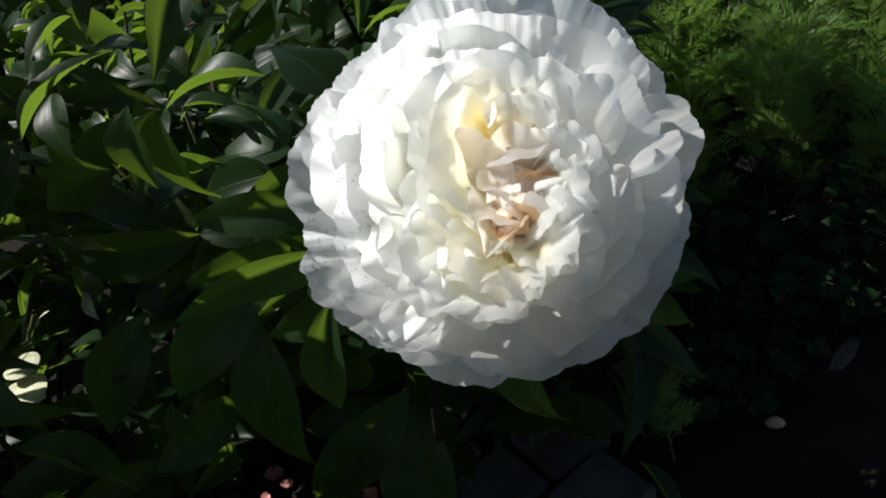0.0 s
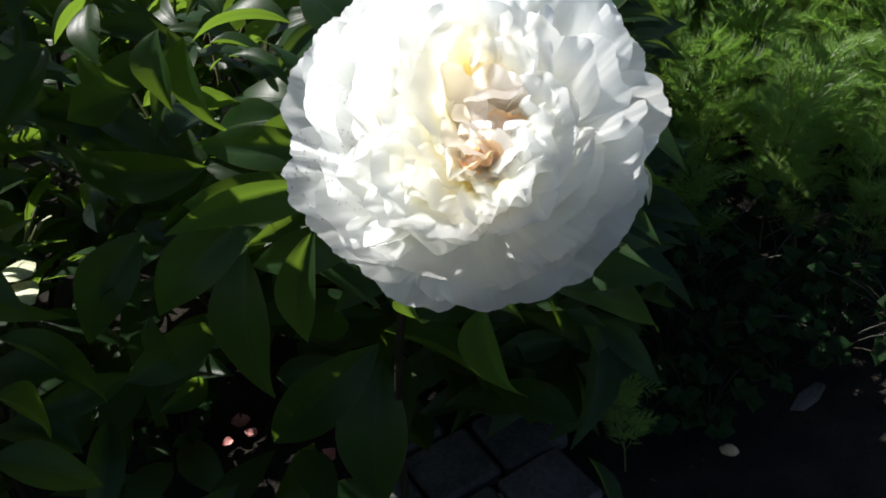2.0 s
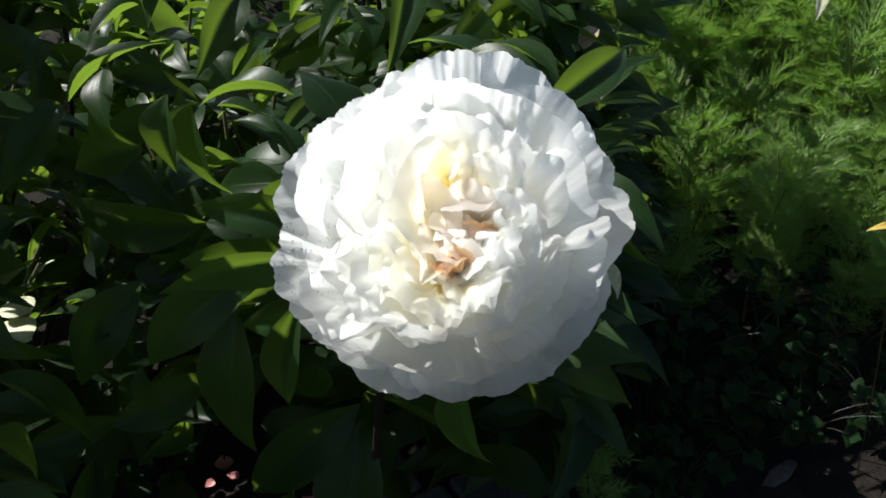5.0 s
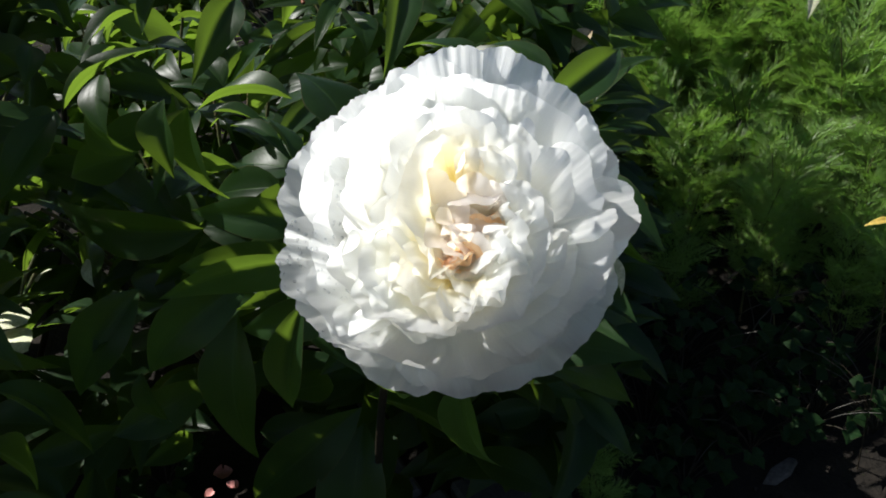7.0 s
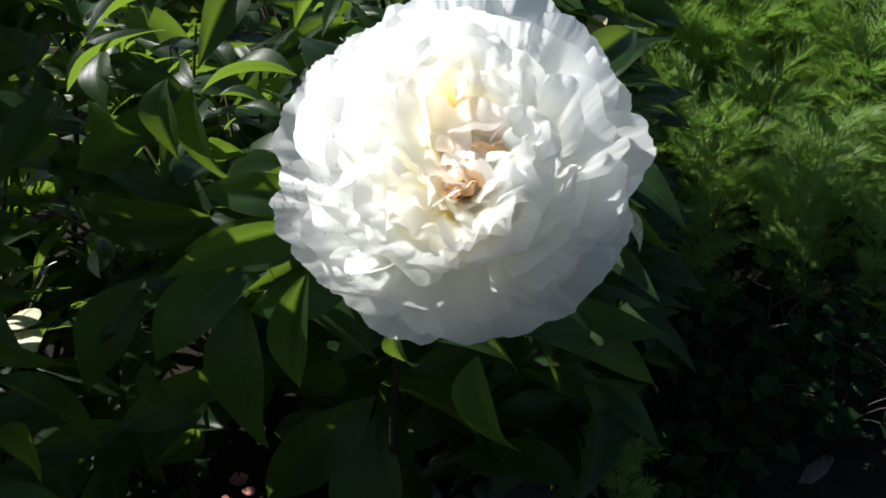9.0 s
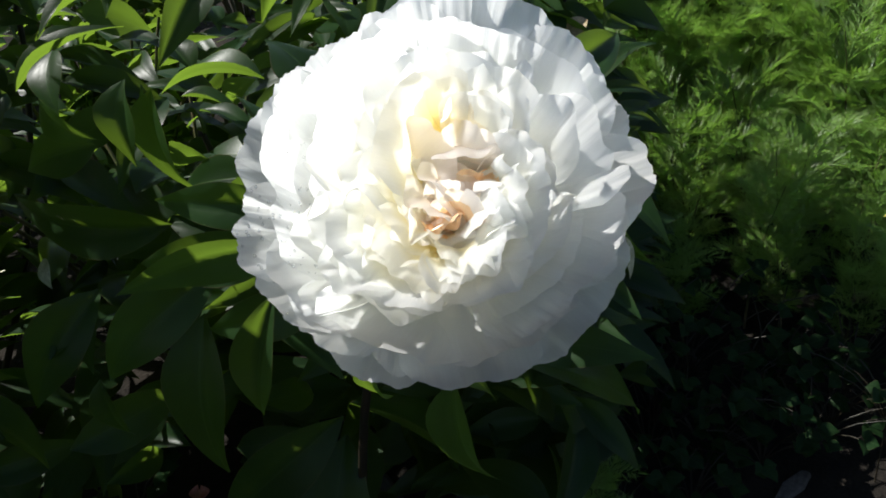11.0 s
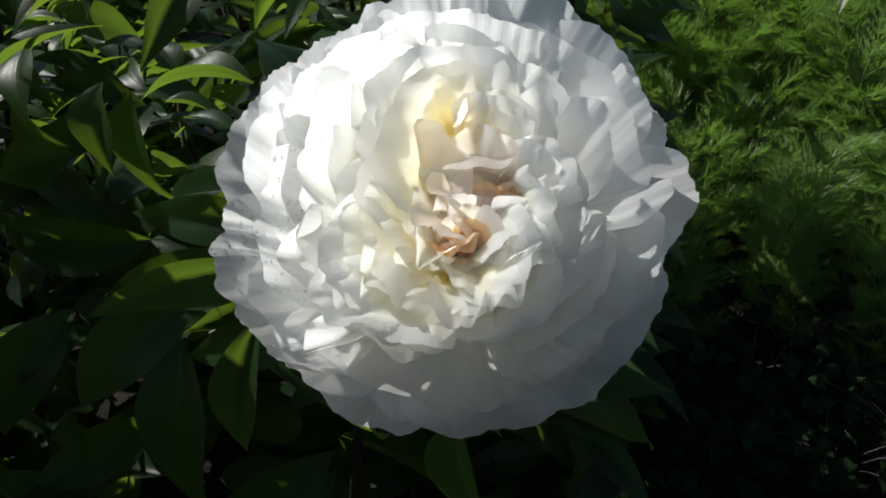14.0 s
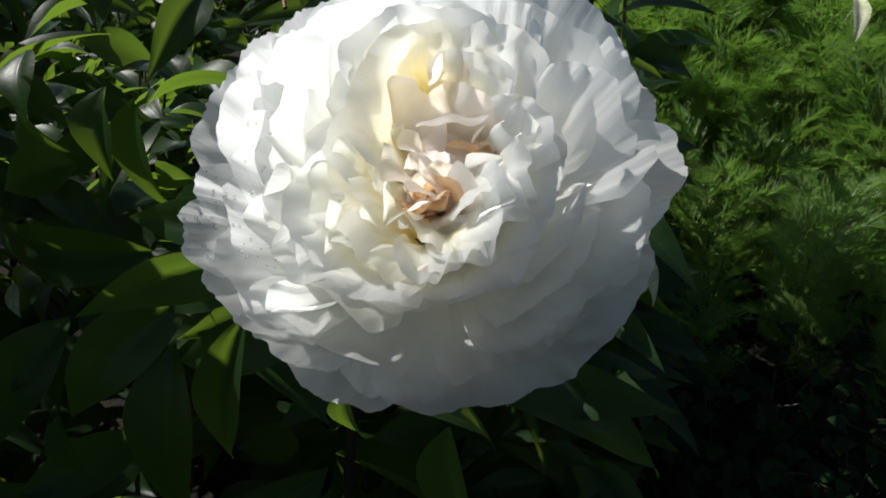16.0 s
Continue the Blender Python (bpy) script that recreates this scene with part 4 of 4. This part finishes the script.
for k, (x, y) in enumerate(spots):
    m = pose(x, y, 0, rng.uniform(-7, 7), rng.uniform(-7, 7), rng.uniform(0, 360))
    one = kinds[k] if k < 5 else copy_thing(kinds[k % 5], m)
    grown = rng.uniform(0.88, 1.1) * min(1.15, 0.36 + 1.35 * (y - 0.95))
    one.matrix_basis = m
    one.scale = (grown, grown, grown)


# ---- paving, stones, litter and weeds ----
def stone(name, x, y, size, mat, label, category, seed, flat=0.55):
    rng = random.Random(seed)
    bm = bmesh.new()
    bmesh.ops.create_icosphere(bm, subdivisions=2, radius=1.0)
    shift = Vector((rng.uniform(0, 9), rng.uniform(0, 9), 0))
    for v in bm.verts:
        v.co *= 1 + 0.35 * noise.noise(v.co * 1.3 + shift)
        v.co = Vector((v.co.x * size * rng.uniform(0.98, 1.02), v.co.y * size * 0.7, v.co.z * size * flat))
    me = bpy.data.meshes.new(name)
    bm.to_mesh(me)
    bm.free()
    me.materials.append(mat)
    ob = new(name, me)
    ob.matrix_basis = pose(x, y, size * flat * 0.5, 0, 0, rng.uniform(0, 180))
    return tagged(ob, label, category)


def shard(x, y, turn):
    """A thin, broken piece of pale stone with sharp corners."""
    bm = bmesh.new()
    rim = [(-0.026, -0.004), (-0.014, -0.012), (0.008, -0.008), (0.025, 0.003), (0.019, 0.011), (-0.008, 0.008)]
    low = [bm.verts.new((px, py, 0)) for px, py in rim]
    high = [bm.verts.new((px * 0.9, py * 0.86, 0.006 + 0.08 * px)) for px, py in rim]
    bm.faces.new(high)
    for i in range(6):
        bm.faces.new((low[i], low[(i + 1) % 6], high[(i + 1) % 6], high[i]))
    bmesh.ops.bevel(bm, geom=list(bm.edges), offset=0.0006, segments=1, affect="EDGES")
    me = bpy.data.meshes.new("stone")
    bm.to_mesh(me)
    bm.free()
    me.materials.append(STONE)
    ob = new("stone", me)
    ob.matrix_basis = pose(x, y, 0.004, 4, -6, turn)
    return tagged(ob, "flat broken pale grey stone lying on dark soil", "stone")


shard(0.306, 0.805, 28)
stone("stone", 0.216, 0.729, 0.010, DRY, "small pinkish beige pebble lying on dark soil", "stone", 2)
stone("stone", -0.02, 0.655, 0.010, DRY, "small pinkish beige pebble lying on dark soil", "stone", 4)
stone("stone", 0.251, 0.812, 0.006, STONE, "small grey stone lying on dark soil", "stone", 3, 0.4)

pavement = tagged(new("pavement"), "small grey paving stones with earth joints", "pavement", kind="structure")
cells = []
for i in range(-4, 5):
    for j in range(-3, 4):
        p = Matrix.Rotation(radians(38), 3, "Z") @ Vector((i * 0.085 + 0.02 * (j % 2), j * 0.085, 0)) + Vector((-0.10, 0.56, 0))
        if p.y < 0.765 and -0.2 < p.x < 0.10:
            cells.append(p)


def paver_mesh():
    bm = bmesh.new()
    bmesh.ops.create_cube(bm, size=1.0)
    for v in bm.verts:
        v.co = Vector((v.co.x * 0.079, v.co.y * 0.079, v.co.z * 0.03))
    bmesh.ops.bevel(bm, geom=[e for e in bm.edges], offset=0.005, segments=1, affect="EDGES")
    me = bpy.data.meshes.new("paver")
    bm.to_mesh(me)
    bm.free()
    me.materials.append(PAVER)
    return me


paver_data = paver_mesh()
rng = random.Random(12)
for p in cells:
    ob = new("paver", paver_data)
    ob.parent = pavement
    ob.matrix_basis = pose(p.x, p.y, 0.002 + rng.uniform(-0.003, 0.003), rng.uniform(-2, 2), rng.uniform(-2, 2), 38 + rng.uniform(-3, 3))


def petal_scrap(x, y, size, turn, seed):
    """A fallen, curled pink petal."""
    rng = random.Random(seed)
    verts, uvs = [], []
    for i in range(9):
        for j in range(9):
            s, q = i / 8, j / 4 - 1
            w = size * 0.55 * math.sin(math.pi * (0.08 + 0.86 * s) ** 0.8)
            verts.append((q * w, (s - 0.5) * size, 0.006 + size * (0.28 * q * q + 0.25 * (s - 0.5) ** 2) + 0.05 * size * math.sin(5 * s + 4 * q + seed)))
            uvs.append((j / 8, s))
    ob = mesh_object("fallen_petal", verts, grid_faces(9, 9), PINK, None, "", uvs)
    ob.matrix_basis = pose(x, y, 0.004, rng.uniform(-10, 10), rng.uniform(-10, 10), turn)
    return tagged(ob, "fallen withered pink petal curled on the ground", "petal", "fallen petals")


petal_scrap(-0.322, 0.745, 0.020, 20, 1)
petal_scrap(-0.306, 0.728, 0.014, 80, 2)
petal_scrap(-0.326, 0.715, 0.012, 140, 3)
petal_scrap(-0.205, 0.700, 0.018, 60, 4)


def weed(x, y, height, seed):
    """A low weed with small round lobed leaves."""
    rng = random.Random(seed)
    thing = tagged(new("weed"), "low weed with small rounded dark green leaves", "weed", "weeds at the dill's foot")
    thing.location = (x, y, 0)
    for k in range(12):
        ang = rng.uniform(0, 6.28)
        end = Vector((math.cos(ang) * height * rng.uniform(0.3, 0.9), math.sin(ang) * height * rng.uniform(0.3, 0.9), height * rng.uniform(0.4, 1.0)))
        pts = bend(Vector((0, 0, 0)), Vector((end.x * 0.3, end.y * 0.3, end.z * 0.9)), end, 6)
        tv, tf = tube(pts, [0.0008] * 6, 4)
        mesh_object("stalk", tv, tf, STALK, thing)
        for m in range(3):
            go = ang + (m - 1) * 1.3
            away = Vector((math.cos(go), math.sin(go), rng.uniform(-0.2, 0.3)))
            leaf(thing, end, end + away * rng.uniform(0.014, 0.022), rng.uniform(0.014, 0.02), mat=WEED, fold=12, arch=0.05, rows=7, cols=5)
    return thing


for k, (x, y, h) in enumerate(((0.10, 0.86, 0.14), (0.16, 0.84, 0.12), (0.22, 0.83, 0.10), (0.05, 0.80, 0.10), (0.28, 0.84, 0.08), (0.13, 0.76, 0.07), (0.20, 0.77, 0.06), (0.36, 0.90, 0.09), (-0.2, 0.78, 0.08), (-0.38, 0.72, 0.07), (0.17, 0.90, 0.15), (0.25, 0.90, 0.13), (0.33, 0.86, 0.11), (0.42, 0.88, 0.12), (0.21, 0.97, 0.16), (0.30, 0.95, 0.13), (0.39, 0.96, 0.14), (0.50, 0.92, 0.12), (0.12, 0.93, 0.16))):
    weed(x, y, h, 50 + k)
for k, (x, y) in enumerate(((0.11, 0.70), (0.03, 0.75))):
    seedling = copy_thing(kinds[k], pose(x, y, 0, 0, 0, 70 * k))
    seedling.scale = (0.34, 0.34, 0.4)


# yellow leaf placed to fit the camera's view; its stalk is added
blade = tagged(new("grass_tuft"), "small yellow leaf on an added thin stalk beside the dill", "grass")
v, f = tube(bend(Vector((0.39, 0.82, 0)), Vector((0.38, 0.80, 0.2)), Vector((0.351, 0.762, 0.358)), 9), [0.0008 - 0.00005 * i for i in range(9)], 5)
mesh_object("stalk", v, f, STALK, blade)
leaf(blade, (0.351, 0.762, 0.358), (0.327, 0.755, 0.355), 0.006, mat=YELLOW, label="yellowed blade", fold=20)


def twig(a, b, thick):
    a, b = Vector(a), Vector(b)
    v, f = tube(bend(a, (a + b) / 2 + Vector((0, 0.004, 0.004)), b, 6), [thick * (1 - 0.1 * i) for i in range(6)], 6)
    return tagged(mesh_object("twig", v, f, TWIG), "thin dry twig lying on the soil", "twig", "litter")


twig((0.238, 0.947, 0.012), (0.262, 0.919, 0.010), 0.0024)


def crumbs():
    """Loose crumbs of earth and bits of litter over the bare soil."""
    rng = random.Random(77)
    verts, faces = [], []
    for _ in range(500):
        x, y, r = rng.uniform(-0.1, 0.75), rng.uniform(0.55, 1.0), rng.uniform(0.0015, 0.006) * rng.random() ** 0.4
        k = len(verts)
        for dx, dy, dz in ((1, 0, 0), (-1, 0, 0), (0, 1, 0), (0, -1, 0), (0, 0, 1), (0, 0, -1)):
            verts.append((x + r * dx * rng.uniform(0.7, 1.3), y + r * dy * rng.uniform(0.7, 1.3), 0.003 + r * dz * rng.uniform(0.6, 1.0)))
        faces += [(k + a, k + b, k + c) for a, b, c in ((0, 2, 4), (2, 1, 4), (1, 3, 4), (3, 0, 4), (2, 0, 5), (1, 2, 5), (3, 1, 5), (0, 3, 5))]
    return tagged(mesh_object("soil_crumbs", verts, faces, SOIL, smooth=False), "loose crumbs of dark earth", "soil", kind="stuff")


crumbs()
